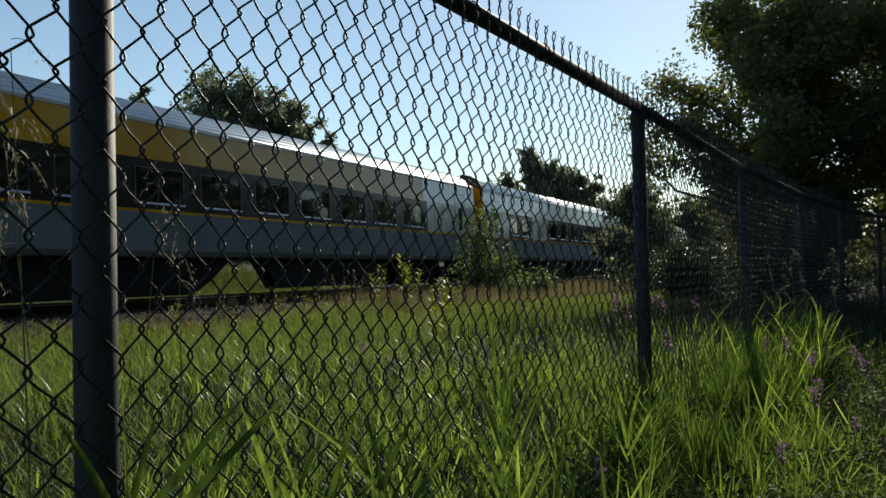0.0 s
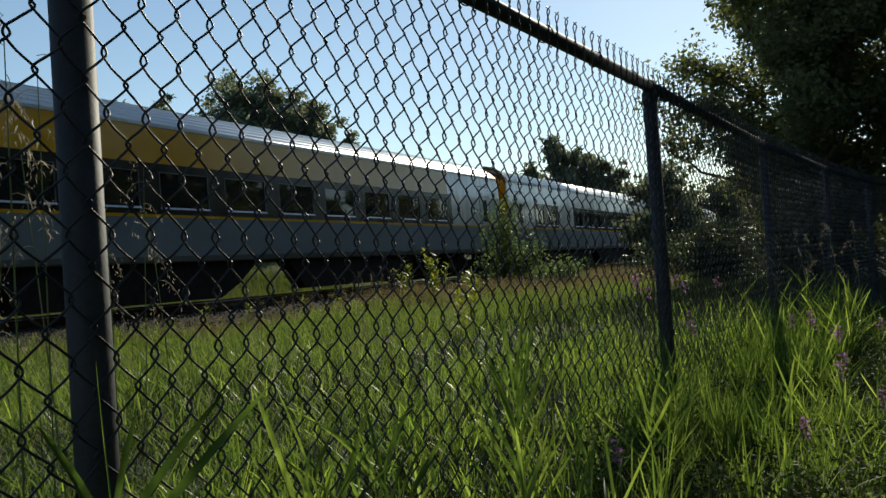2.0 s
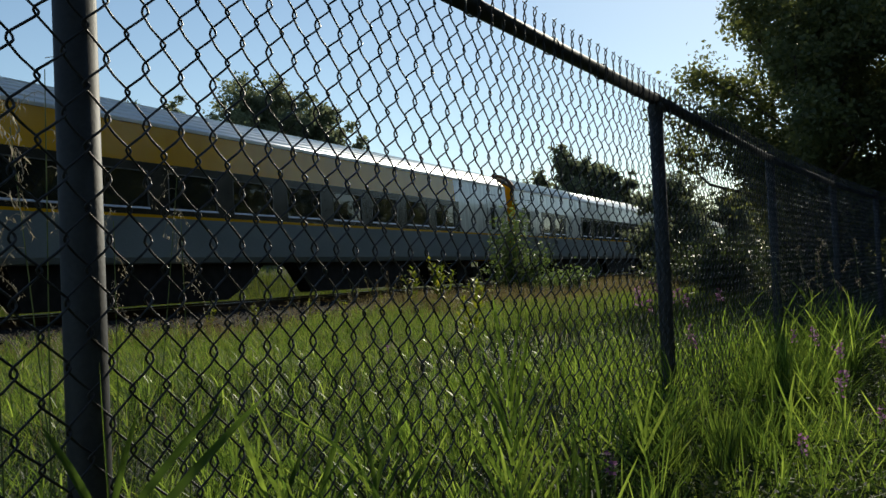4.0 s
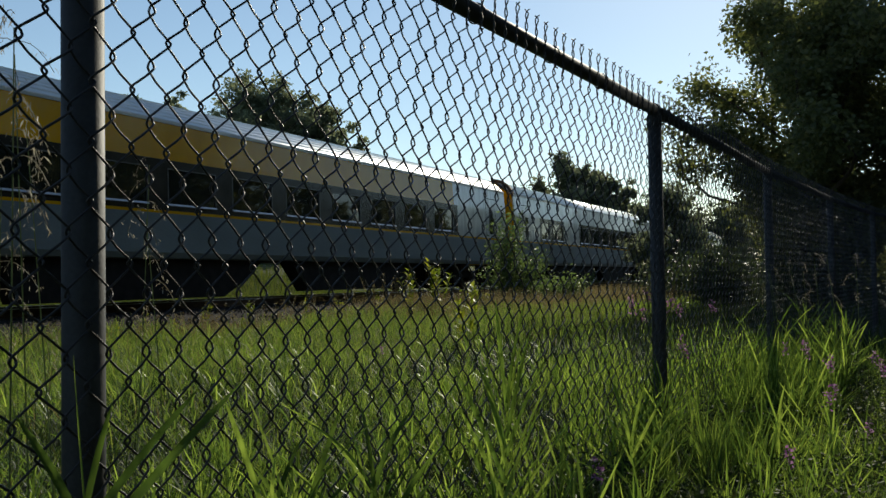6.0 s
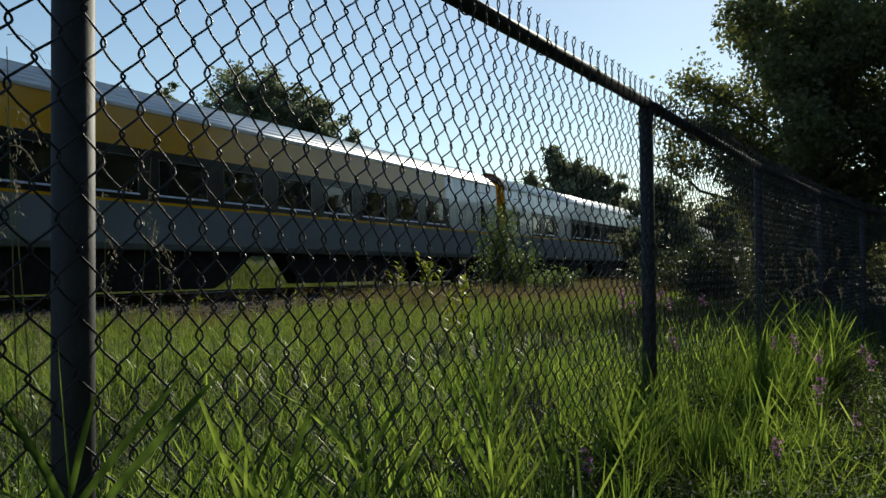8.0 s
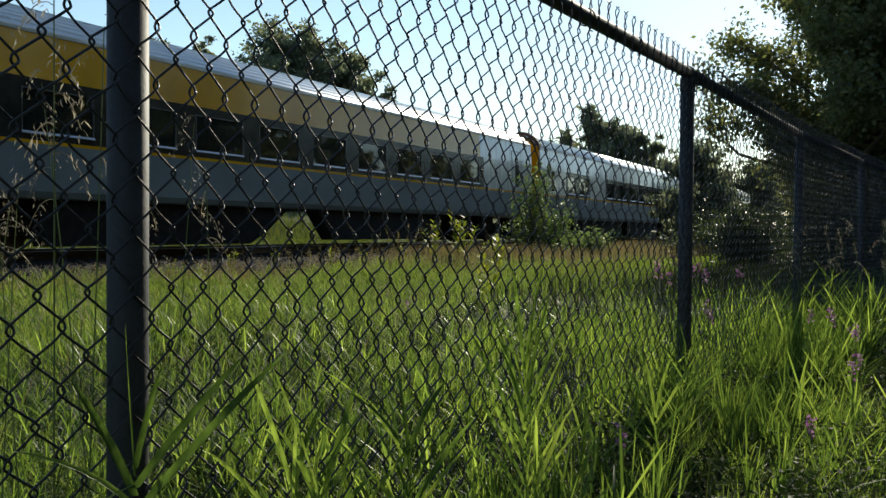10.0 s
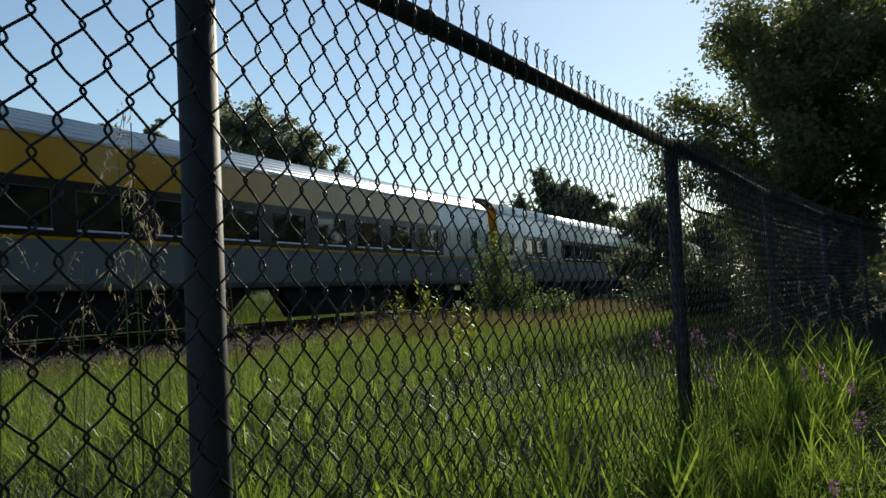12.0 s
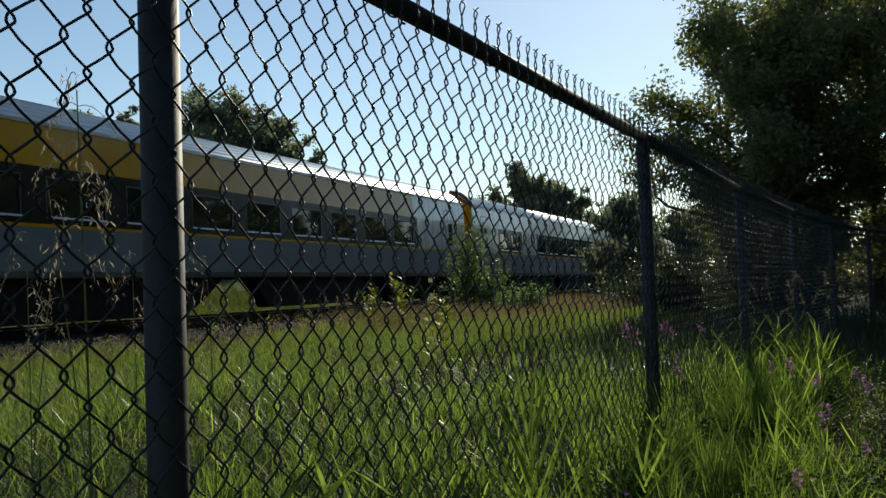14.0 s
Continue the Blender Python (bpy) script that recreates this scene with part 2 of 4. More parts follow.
def box(bm, x0, x1, y0, y1, z0, z1, bevel=0.0):
    vs = bmesh.ops.create_cube(bm, size=1)["verts"]
    for v in vs:
        v.co = Vector(((x0 + x1) / 2 + v.co.x * (x1 - x0), (y0 + y1) / 2 + v.co.y * (y1 - y0), (z0 + z1) / 2 + v.co.z * (z1 - z0)))
    if bevel:
        bmesh.ops.bevel(bm, geom=list({e for v in vs for e in v.link_edges}), offset=bevel, segments=2, affect="EDGES", profile=0.5)
    return bm


def cyl(bm, r, p0, p1, sides=20, r2=None):
    p0, p1 = Vector(p0), Vector(p1)
    m = Matrix.Translation((p0 + p1) / 2) @ (p1 - p0).to_track_quat("Z", "Y").to_matrix().to_4x4()
    bmesh.ops.create_cone(bm, cap_ends=True, segments=sides, radius1=r, radius2=r if r2 is None else r2, depth=(p1 - p0).length, matrix=m)
    return bm


def shell(bm, line, y0, y1, th=0.05, cap0=None):
    """A sheet of thickness th that follows the outline line (x, z) and runs from y0 to y1."""
    rows = []
    for y in (y0, y1):
        rows.append([bm.verts.new((x, y, z)) for x, z in line] + [bm.verts.new((x - th, y, z)) for x, z in reversed(line)])
    k = len(rows[0])
    for i in range(k):
        bm.faces.new((rows[0][i], rows[0][(i + 1) % k], rows[1][(i + 1) % k], rows[1][i]))
    n = len(line)
    for r in rows:
        for i in range(n - 1):
            bm.faces.new((r[i], r[i + 1], r[k - 2 - i], r[k - 1 - i]))
    return bm


def rise(x, y):
    """Height of the ground."""
    x, y = np.asarray(x, float), np.asarray(y, float)
    bank = np.clip((-19.0 - x) / 7.0, 0, 1)
    return 1.7 * bank * bank * (3 - 2 * bank) + 0.05 * np.sin(0.9 * x + 0.4 * y) * np.cos(0.7 * y - 0.3 * x) + 0.03 * np.sin(2.3 * x + 1.1 * y)


# ---- ground ----
def ground():
    gx = np.concatenate([-np.geomspace(2000, 33, 24), np.linspace(-31, 8, 100), np.geomspace(9, 2000, 24)])
    gy = np.concatenate([-np.geomspace(2000, 9, 24), np.linspace(-8, 34, 100), np.geomspace(36, 2000, 30)])
    X, Y = np.meshgrid(gx, gy, indexing="ij")
    near = np.clip(1.4 - (np.abs(X) + np.abs(Y)) / 400, 0, 1)
    V = np.stack([X, Y, rise(X, Y) * near], -1).reshape(-1, 3)
    i, j = np.meshgrid(np.arange(len(gx) - 1), np.arange(len(gy) - 1), indexing="ij")
    k = len(gy)
    F = np.stack([i * k + j, (i + 1) * k + j, (i + 1) * k + j + 1, i * k + j + 1], -1)
    ob = part("ground", quads("ground", V, F), EARTH, smooth=True)
    tagged(ob, "rough meadow ground of dark soil and thatch", "ground", kind="structure")


ground()

# ---- chain-link fence ----
COL, ROW, TURNING = 0.0669 / 2, 0.0826, math.tan(radians(1.2))
POSTS = [(-0.03, -2.85), (-0.03, -0.025), (-0.03, 2.79), (-0.03, 5.45), (0.07, 8.15), (0.25, 10.8), (0.60, 13.4), (1.2, 16.0), (2.1, 18.5)]
RAIL_Z = 1.510


def weave(mirror, phase, sides=5, smooth=1):
    """One zigzag wire of the mesh between two columns of knuckles; it ends in a twisted barb. Odd wires mirror even ones."""
    pts = []
    n0, n1 = -13, 4
    for k in range(2 * n0, 2 * n1 + 1):
        at0 = k % 2 == 0
        y, z, s = (0.0 if at0 else COL), k * ROW / 2, (-1 if at0 else 1)
        # the wire turns round its neighbour at the knuckle: a tight hook, front to back
        for dz, dy, dx in ((-0.0136, -0.0081, 0.0046), (-0.0076, -0.0008, 0.0034), (-0.0036, 0.0033, 0.0020), (0.0, 0.0044, 0.0), (0.0036, 0.0033, -0.0020), (0.0076, -0.0008, -0.0034), (0.0136, -0.0081, -0.0046)):
            pts.append((dx * s * (0.15 if dx * s > 0 else 1.2), y + s * dy, z + dz))
        # halfway to the next bend the flattened coil stands out farthest
        pts.append(((0.0006 if at0 else -0.0068), COL / 2, z + ROW / 4))
    pts = pts[:-4]
    zk = pts[-1][2]
    for i in range(1, 17):
        a = phase + i * 0.95
        r = 0.0025 if i < 14 else 0.0025 + 0.0024 * (i - 13)
        pts.append((r * math.cos(a), r * math.sin(a), zk + 0.0082 * i + (0.004 if i > 13 else 0)))
    P = np.array(pts)
    if smooth > 1:
        # a curve through the points
        p0, p1, p2, p3 = P[[0, *range(len(P) - 2)]], P[:-1], P[1:], P[[*range(2, len(P)), -1]]
        u = (np.arange(smooth) / smooth)[None, :, None]
        a, b, c, d = (q[:, None] for q in (p0, p1, p2, p3))
        P = 0.5 * (2 * b + (c - a) * u + (2 * a - 5 * b + 4 * c - d) * u ** 2 + (3 * b - a - 3 * c + d) * u ** 3)
        P = np.vstack([P.reshape(-1, 3), pts[-1:]])
    if mirror:
        P[:, 1] = COL - P[:, 1]
        P[:, 0] *= -1
    me = quads("wire", *tube_arrays(P, 0.00185, sides))
    me.shade_smooth()
    return me


def fence():
    f = thing("chain_link_fence", label="galvanised chain-link fence with twisted barbs along its top", category="fence")
    for k, (x, y) in enumerate(POSTS):
        base = float(rise(x, y)) - 0.25
        p = part("post", cyl(bmesh.new(), 0.0286, (0, 0, base), (0, 0, RAIL_Z - 0.035), 28), GALV, f, m=pose(x, y, 0), smooth=False)
        for poly in p.data.polygons:
            poly.use_smooth = len(poly.vertices) == 4
        bm = bmesh.new()
        cyl(bm, 0.0312, (0, 0, RAIL_Z - 0.075), (0, 0, RAIL_Z - 0.03), 24)
        cyl(bm, 0.0312, (0, 0, RAIL_Z - 0.03), (0, 0, RAIL_Z - 0.008), 24, 0.022)
        part("post_cap", bm, GALV, p, "pressed steel loop cap")
        # the strap of the cap that the rail runs through
        bm = bmesh.new()
        if k < len(POSTS) - 1:
            d = Vector((POSTS[k + 1][0] - x, POSTS[k + 1][1] - y, 0)).normalized()
        cyl(bm, 0.0275, -d * 0.02 + Vector((0, 0, RAIL_Z)), d * 0.02 + Vector((0, 0, RAIL_Z)), 24)
        part("rail_loop", bm, GALV, p)
    for (xa, ya), (xb, yb) in zip(POSTS, POSTS[1:]):
        r = part("top_rail", cyl(bmesh.new(), 0.0232, (xa, ya, RAIL_Z), (xb, yb, RAIL_Z), 24), GALV, f)
        for poly in r.data.polygons:
            poly.use_smooth = len(poly.vertices) == 4
    # tie wires round the rail
    ring = []
    for i in range(0, 30):
        a = i / 29 * 2 * math.pi * 1.25
        ring.append((0.0262 * math.cos(a), 0.004 * i / 29, 0.0262 * math.sin(a)))
    tail = [(0.012, 0.003, -0.026), (0.016, -0.004, -0.034), (0.010, 0.002, -0.040), (0.018, 0.006, -0.043)]
    tie_mesh = quads("tie", *merge(tube_arrays(np.array(ring), 0.0022, 5), tube_arrays(np.array(tail), 0.0028, 5)))
    for i, y in enumerate(np.arange(-2.5, 8.0, 0.46)):
        if min(abs(y - p[1]) for p in POSTS) > 0.12:
            part("tie", tie_mesh, WIRE, f, m=pose(-0.03, float(y) + 0.05 * math.sin(5.1 * i), RAIL_Z, 0, 0, 0))
    # the mesh: columns counted from the first post on
    near_pair = weave(False, 0.0, 6, 2), weave(True, 0.0, 6, 2)
    mid_pair = weave(False, 0.0), weave(True, 0.0)
    even, odd = weave(False, 0.0, 3), weave(True, 0.0, 3)
    path, total = [], 0.0
    for (xa, ya), (xb, yb) in zip(POSTS, POSTS[1:]):
        path.append((total, xa, ya, xb, yb, math.hypot(xb - xa, yb - ya)))
        total += path[-1][5]
    start = -POSTS[0][1]
    rest = []
    ev = np.empty(len(even.vertices) * 3, np.float32)
    even.vertices.foreach_get("co", ev)
    od = np.empty(len(odd.vertices) * 3, np.float32)
    odd.vertices.foreach_get("co", od)
    fe = np.array([tuple(p.vertices) for p in even.polygons])
    fo = np.array([tuple(p.vertices) for p in odd.polygons])
    for c in range(-84, 560):
        # the roll behind the first post is stretched a little wider
        wide = 1.089 if c < -2 else 1.0 if c < 12 else 1.046 if c < 42 else 1.13
        s = start + (-0.1076 + (c + 3) * 0.0364 if c < -2 else c * COL if c < 12 else 12 * COL + (c - 12) * 0.0347 if c < 42 else 12 * COL + 30 * 0.0347 + (c - 42) * 0.0372)
        seg = next((q for q in path if q[0] <= s < q[0] + q[5]), None)
        if seg is None:
            continue
        t = (s - seg[0]) / seg[5]
        x, y = seg[1] + (seg[3] - seg[1]) * t, seg[2] + (seg[4] - seg[2]) * t
        turn = -math.degrees(math.atan2(seg[3] - seg[1], seg[4] - seg[2]))
        drop = -TURNING * min(max(s - start, 0.0), 1.34)
        sag = 0.0015 * math.sin(1.7 * c) + 0.004 * math.sin(0.23 * c)
        lean = 1.2 + 0.29 * min(max(c, 0), 26)   # the columns lean more and more away from the post
        m = pose(x, y, 1.2 + drop, 0, 0, turn) @ pose(0.032 + sag, 0.001, 0, -lean, 0, 0) @ Matrix.Translation((0, 0, -0.05)) @ Matrix.Diagonal((1, wide, 1, 1))
        if -60 <= c < 238:
            part("wire", (near_pair if c < 64 else mid_pair)[c % 2], WIRE, f, m=m)
        else:
            v = (ev if c % 2 == 0 else od).reshape(-1, 3)
            r = np.array(m)
            rest.append((v @ r[:3, :3].T + r[:3, 3], fe if c % 2 == 0 else fo))
    tagged(part("far_mesh", quads("far_mesh", *merge(*rest)), WIRE, f), kind="stuff")


fence()

# ---- railway track: local x towards the fence, y along the rails ----
TRACK = Matrix.Translation((-13.03, 21.3, 0)) @ Matrix.Rotation(radians(3.55), 4, "Z")
NEAR_RAIL, GAUGE, RAIL_HEAD = -0.85, 1.435, 0.41


def track():
    t = thing("railway_track", TRACK, "rusty railway track on dark ballast with timber sleepers", "railway track")
    prof = [(-0.07, 0), (0.07, 0), (0.07, 0.012), (0.012, 0.03), (0.01, 0.115), (0.036, 0.128), (0.036, 0.16), (0.028, 0.168), (-0.028, 0.168), (-0.036, 0.16), (-0.036, 0.128), (-0.01, 0.115), (-0.012, 0.03), (-0.07, 0.012)]
    for x in (NEAR_RAIL, NEAR_RAIL - GAUGE):
        bm = bmesh.new()
        ends = [[bm.verts.new((x + a, y, RAIL_HEAD - 0.168 + b)) for a, b in prof] for y in (-60, 200)]
        k = len(prof)
        for i in range(k):
            bm.faces.new((ends[0][i], ends[0][(i + 1) % k], ends[1][(i + 1) % k], ends[1][i]))
        r = part("rail", bm, RUST, t)
        bm = bmesh.new()
        box(bm, x - 0.032, x + 0.0375, -60, 200, RAIL_HEAD - 0.014, RAIL_HEAD + 0.004, 0.006)
        part("running_surface", bm, RAILTOP, r, "worn bright running surface")
    ys = np.linspace(-60, 200, 90)
    xs = np.array([3.0, 2.4, 1.95, 1.6, -1.6, -3.5, -3.75, -4.4, -5.2])
    zs = np.array([-0.15, 0.04, 0.20, 0.24, 0.24, 0.24, 0.20, 0.04, -0.15])
    V = np.array([(x, y, z) for y in ys for x, z in zip(xs, zs)])
    i, j = np.meshgrid(np.arange(len(ys) - 1), np.arange(len(xs) - 1), indexing="ij")
    k = len(xs)
    F = np.stack([i * k + j, i * k + j + 1, (i + 1) * k + j + 1, (i + 1) * k + j], -1)
    part("ballast_bed", quads("ballast_bed", V, F), BALLAST, t)
    # loose stones over the shoulder
    n = 13000
    px, py = rng.uniform(-0.6, 2.8, n), rng.uniform(-22, 40, n)
    pz = np.interp(px, xs[::-1], zs[::-1])
    r = rng.uniform(0.018, 0.04, n)
    octa = np.array([(1, 0, 0), (0, 1, 0), (-1, 0, 0), (0, -1, 0), (0, 0, 1.0), (0, 0, -1.0)])
    jit = rng.uniform(0.6, 1.3, (n, 6, 1))
    V = np.stack([px, py, pz + r * 0.3], -1)[:, None] + octa[None] * jit * r[:, None, None]
    tri = np.array([(0, 1, 4), (1, 2, 4), (2, 3, 4), (3, 0, 4)])
    me = bpy.data.meshes.new("stones")
    me.from_pydata(V.reshape(-1, 3).tolist(), [], (np.arange(n)[:, None, None] * 6 + tri[None]).reshape(-1, 3).tolist())
    tagged(part("loose_ballast", me, BALLAST, t), kind="stuff")
    bm = bmesh.new()
    box(bm, NEAR_RAIL - 1.97, NEAR_RAIL + 0.53, -0.11, 0.11, -0.04, RAIL_HEAD - 0.17, 0.012)
    sleeper = bpy.data.meshes.new("sleeper")
    bm.to_mesh(sleeper)
    bm.free()
    for i in range(150):
        part("sleeper", sleeper, TIE, t, m=pose(0.03 * math.sin(3.3 * i), -22 + 0.6 * i, 0.004 * math.sin(5 * i), 0, 0, 1.2 * math.sin(2.1 * i)))


track()

# ---- train ----
LOW, STRIPE, BAND0, BAND1, EDGE = 1.314, 2.194, 2.25, 3.262, 4.03


def side_x(z):
    return float(np.interp(z, [LOW, 1.42, STRIPE, BAND0, BAND1, EDGE], [-0.05, 0.0, 0.0, -0.002, -0.02, -0.085]))


def rail_line(z0, z1, n=2, dx=0.0):
    return [(side_x(z) + dx, z) for z in np.linspace(z0, z1, n)]


def coach(u0, length, windows, dark, yellow, label):
    """A coach whose near side is x = 0, from u0 on. windows: (start, end); dark: stretches of the black band; yellow: end of the yellow upper panel."""
    c = thing("train_coach", TRACK @ pose(0, u0, 0), label, "train car", "coaches of the train")
    W = -3.1
    # lower side, stripe, upper side, on both flanks
    bm = bmesh.new()
    shell(bm, [(-0.10, LOW - 0.02), (-0.05, LOW)] + rail_line(1.42, STRIPE, 3), 0, length)
    part("lower_side_panel", bm, GREY, c, "grey painted lower side")
    part("stripe", shell(bmesh.new(), rail_line(STRIPE, BAND0, 2, 0.003), 0, length), YELLOW, c, "thin yellow stripe")
    if yellow > 0:
        part("upper_side_panel", shell(bmesh.new(), rail_line(BAND1, EDGE, 4), 0, yellow), YELLOW, c, "glossy yellow upper side")
    if yellow < length:
        part("upper_side_panel", shell(bmesh.new(), rail_line(BAND1, EDGE, 4), max(yellow, 0), length), WHITE, c, "glossy white upper side")
    # window band: the stretches between the black ones are white
    stops = [0.0]
    for a, b in dark:
        stops += [a, b]
    stops.append(length)
    for i, (a, b) in enumerate(zip(stops, stops[1:])):
        if b - a < 0.02:
            continue
        material = BLACK if i % 2 else WHITE
        bm = bmesh.new()
        holes = [w for w in windows if w[0] > a and w[1] < b]
        if holes:
            shell(bm, rail_line(BAND0, 2.375), a, b)
            shell(bm, rail_line(3.09, BAND1), a, b)
            edges = [a] + [v for w in holes for v in w] + [b]
            for e0, e1 in zip(edges[0::2], edges[1::2]):
                shell(bm, rail_line(2.375, 3.09), e0, e1)
        else:
            shell(bm, rail_line(BAND0, BAND1), a, b)
        part("window_band", bm, material, c, "black band between the windows" if i % 2 else "white side panel")
    for a, b in windows:
        bm = bmesh.new()
        shell(bm, rail_line(3.08, 3.10, 2, 0.006), a - 0.015, b + 0.015, 0.05)
        shell(bm, rail_line(2.39, 3.08, 2, 0.006), a - 0.015, a + 0.008, 0.05)
        shell(bm, rail_line(2.39, 3.08, 2, 0.006), b - 0.008, b + 0.015, 0.05)
        w = part("window_frame", bm, FRAME, c, "slim dark window frame")
        bm = bmesh.new()
        shell(bm, [(0.026, 2.348), (0.030, 2.354), (0.004, 2.392)], a - 0.02, b + 0.02, 0.05)
        part("sill", bm, SILVER, w, "bright metal sill")
        part("pane", shell(bmesh.new(), rail_line(2.375, 3.09, 2, -0.022), a, b, 0.008), GLASS, w, "dark tinted glass")
    # entrance doors near the ends
    for a in (0.9, length - 1.9):
        bm = bmesh.new()
        shell(bm, rail_line(BAND0, 3.66, 6, 0.008), a, a + 0.86, 0.03)
        door = part("door", bm, WHITE if a > 5 or yellow <= 0 else YELLOW, c, "flush entrance door")
        part("door_lower_panel", shell(bmesh.new(), rail_line(1.45, STRIPE, 3, 0.008), a, a + 0.86, 0.03), GREY, door, "grey lower part of the door")
        bm = bmesh.new()
        for e0, e1 in ((a - 0.03, a), (a + 0.86, a + 0.89)):
            shell(bm, rail_line(1.43, 3.69, 6, 0.004), e0, e1, 0.03)
        shell(bm, rail_line(3.665, 3.69, 2, 0.004), a, a + 0.86, 0.03)
        part("door_seal", bm, RUBBER, door)
        part("door_window", shell(bmesh.new(), rail_line(2.4, 3.2, 2, 0.012), a + 0.26, a + 0.60, 0.02), GLASS, door, "narrow dark door window")
        for e in (a - 0.14, a + 1.0):
            line = [(side_x(1.6), e, 1.6), (0.03, e, 1.6), (0.05, e, 1.62), (0.05, e, 2.68), (0.03, e, 2.7), (side_x(2.7), e, 2.7)]
            part("grab_rail", quads("grab_rail", *tube_arrays(np.array(line), 0.014, 8)), SILVER, door, "bright grab rail")
    # raised fairing over the near end of the roof
    bm = bmesh.new()
    line = [(-0.06, 4.0), (-0.12, 4.22), (-0.28, 4.44), (-0.55, 4.62), (-0.95, 4.71)]
    r0, r1 = [bm.verts.new((x, -0.02, z)) for x, z in line], [bm.verts.new((x, 0.22, z - 0.02)) for x, z in line]
    r2, r3 = [bm.verts.new((x - 0.05, -0.02, z - 0.12)) for x, z in line], [bm.verts.new((x - 0.05, 0.22, z - 0.12)) for x, z in line]
    for i in range(len(line) - 1):
        for p, q in ((r0, r1), (r1, r3), (r3, r2), (r2, r0)):
            bm.faces.new((p[i], p[i + 1], q[i + 1], q[i]))
    part("roof_fairing", bm, RUST, c, "dark weathered end fairing")
    # gutter and ribbed roof
    part("gutter", shell(bmesh.new(), [(side_x(EDGE) + 0.02, EDGE - 0.03), (side_x(EDGE) + 0.025, EDGE + 0.02)], 0, length, 0.05), ROOF, c)
    roof = []
    for x in np.linspace(-0.085, -3.015, 45):
        q = (x + 1.55) / 1.465
        roof.append((float(x), EDGE + 0.02 + 0.62 * (1 - abs(q) ** 2.5)))
    part("roof", shell(bmesh.new(), roof, 0, length, 0.0001 + 0.03), ROOF, c, "white ribbed roof", smooth=True)
    for x in (-0.20, -0.31, -0.43, -0.57, -0.73, -0.92, -1.16, -1.45, -1.8, -2.1):
        q = (x + 1.55) / 1.465
        z = EDGE + 0.02 + 0.62 * (1 - abs(q) ** 2.5)
        bm = bmesh.new()
        box(bm, x - 0.012, x + 0.012, 0.1, length - 0.1, z - 0.03, z + 0.016)
        part("roof_rib", bm, ROOF, c)
    # far flank, ends, floor
    bm = bmesh.new()
    shell(bm, [(W + 0.05, LOW), (W, 1.42), (W, STRIPE), (W + 0.035, BAND1), (W + 0.17, EDGE)], 0, length)
    part("far_side_panel", bm, GREY, c)
    for y in (0.0, length - 0.05):
        bm = bmesh.new()
        line = [(side_x(z) - 0.06, z) for z in (LOW, 1.42, STRIPE, BAND1, EDGE)] + [(-0.8, 4.46), (-1.55, 4.58), (-2.3, 4.46), (W + 0.23, EDGE), (W + 0.10, BAND1), (W + 0.06, STRIPE), (W + 0.06, 1.42), (W + 0.11, LOW)]
        ring0 = [bm.verts.new((x, y, z)) for x, z in line]
        ring1 = [bm.verts.new((x, y + 0.05, z)) for x, z in line]
        bm.faces.new(ring0)
        bm.faces.new(ring1)
        for i in range(len(line)):
            bm.faces.new((ring0[i], ring0[(i + 1) % len(line)], ring1[(i + 1) % len(line)], ring1[i]))
        part("end_wall", bm, YELLOW, c, "yellow end wall")
    bm = bmesh.new()
    box(bm, W + 0.1, -0.1, 0.1, length - 0.1, LOW + 0.02, LOW + 0.1)
    part("floor_pan", bm, UNDER, c)
    # added dark partition, no part of a coach: keeps daylight from shining through
    bm = bmesh.new()
    box(bm, -1.6, -1.54, 0.2, length - 0.2, LOW + 0.1, 4.35)
    part("daylight_block", bm, RUBBER, c)
    # gangway bellows at the far end
    bm = bmesh.new()
    for i in range(5):
        box(bm, -2.2, -0.9, length + 0.02 + 0.19 * i, length + 0.16 + 0.19 * i, LOW + 0.2, 3.75, 0.015)
    part("gangway_bellows", bm, RUBBER, c, "black rubber gangway")
    # underfloor equipment with sloping ends
    for a, b, low, s0, s1 in ((4.7, 11.65, 0.50, 0.3, 1.4), (12.75, 19.4, 0.56, 0.75, 0.55)):
        bm = bmesh.new()
        for x0, x1 in ((-0.6, -0.22),):
            line = [(a, LOW), (a + s0, low), (b - s1, low), (b - 0.55 * s1, low + 0.36 * (LOW - low)), (b, LOW)]
            r0, r1 = [bm.verts.new((x0, y, z)) for y, z in line], [bm.verts.new((x1, y, z)) for y, z in line]
            bm.faces.new(r0)
            bm.faces.new(r1)
            for i in range(5):
                bm.faces.new((r0[i], r0[(i + 1) % 5], r1[(i + 1) % 5], r1[i]))
        part("equipment_case", bm, UNDER, c, "grimy black underfloor case")
    # brake gear and transoms fill the middle over each bogie
    for yc in (3.4, length - 3.4):
        bm = bmesh.new()
        box(bm, -2.2, -0.95, yc - 2.4, yc + 1.95, 0.62, LOW + 0.02, 0.03)
        for k in range(5):
            box(bm, -2.3, -0.88, yc - 2.2 + 0.9 * k, yc - 1.95 + 0.9 * k, 0.5, 0.75, 0.02)
        part("brake_gear", bm, UNDER, c, "grimy black brake gear")
    # bogies
    for yc in (3.4, length - 3.4):
        bm = bmesh.new()
        for x in (NEAR_RAIL + 0.22, NEAR_RAIL - GAUGE - 0.22):
            box(bm, x - 0.09, x + 0.09, yc - 1.75, yc + 1.75, 0.82, 1.08, 0.03)
            box(bm, x - 0.14, x + 0.14, yc - 0.35, yc + 0.35, 0.65, 1.22, 0.03)
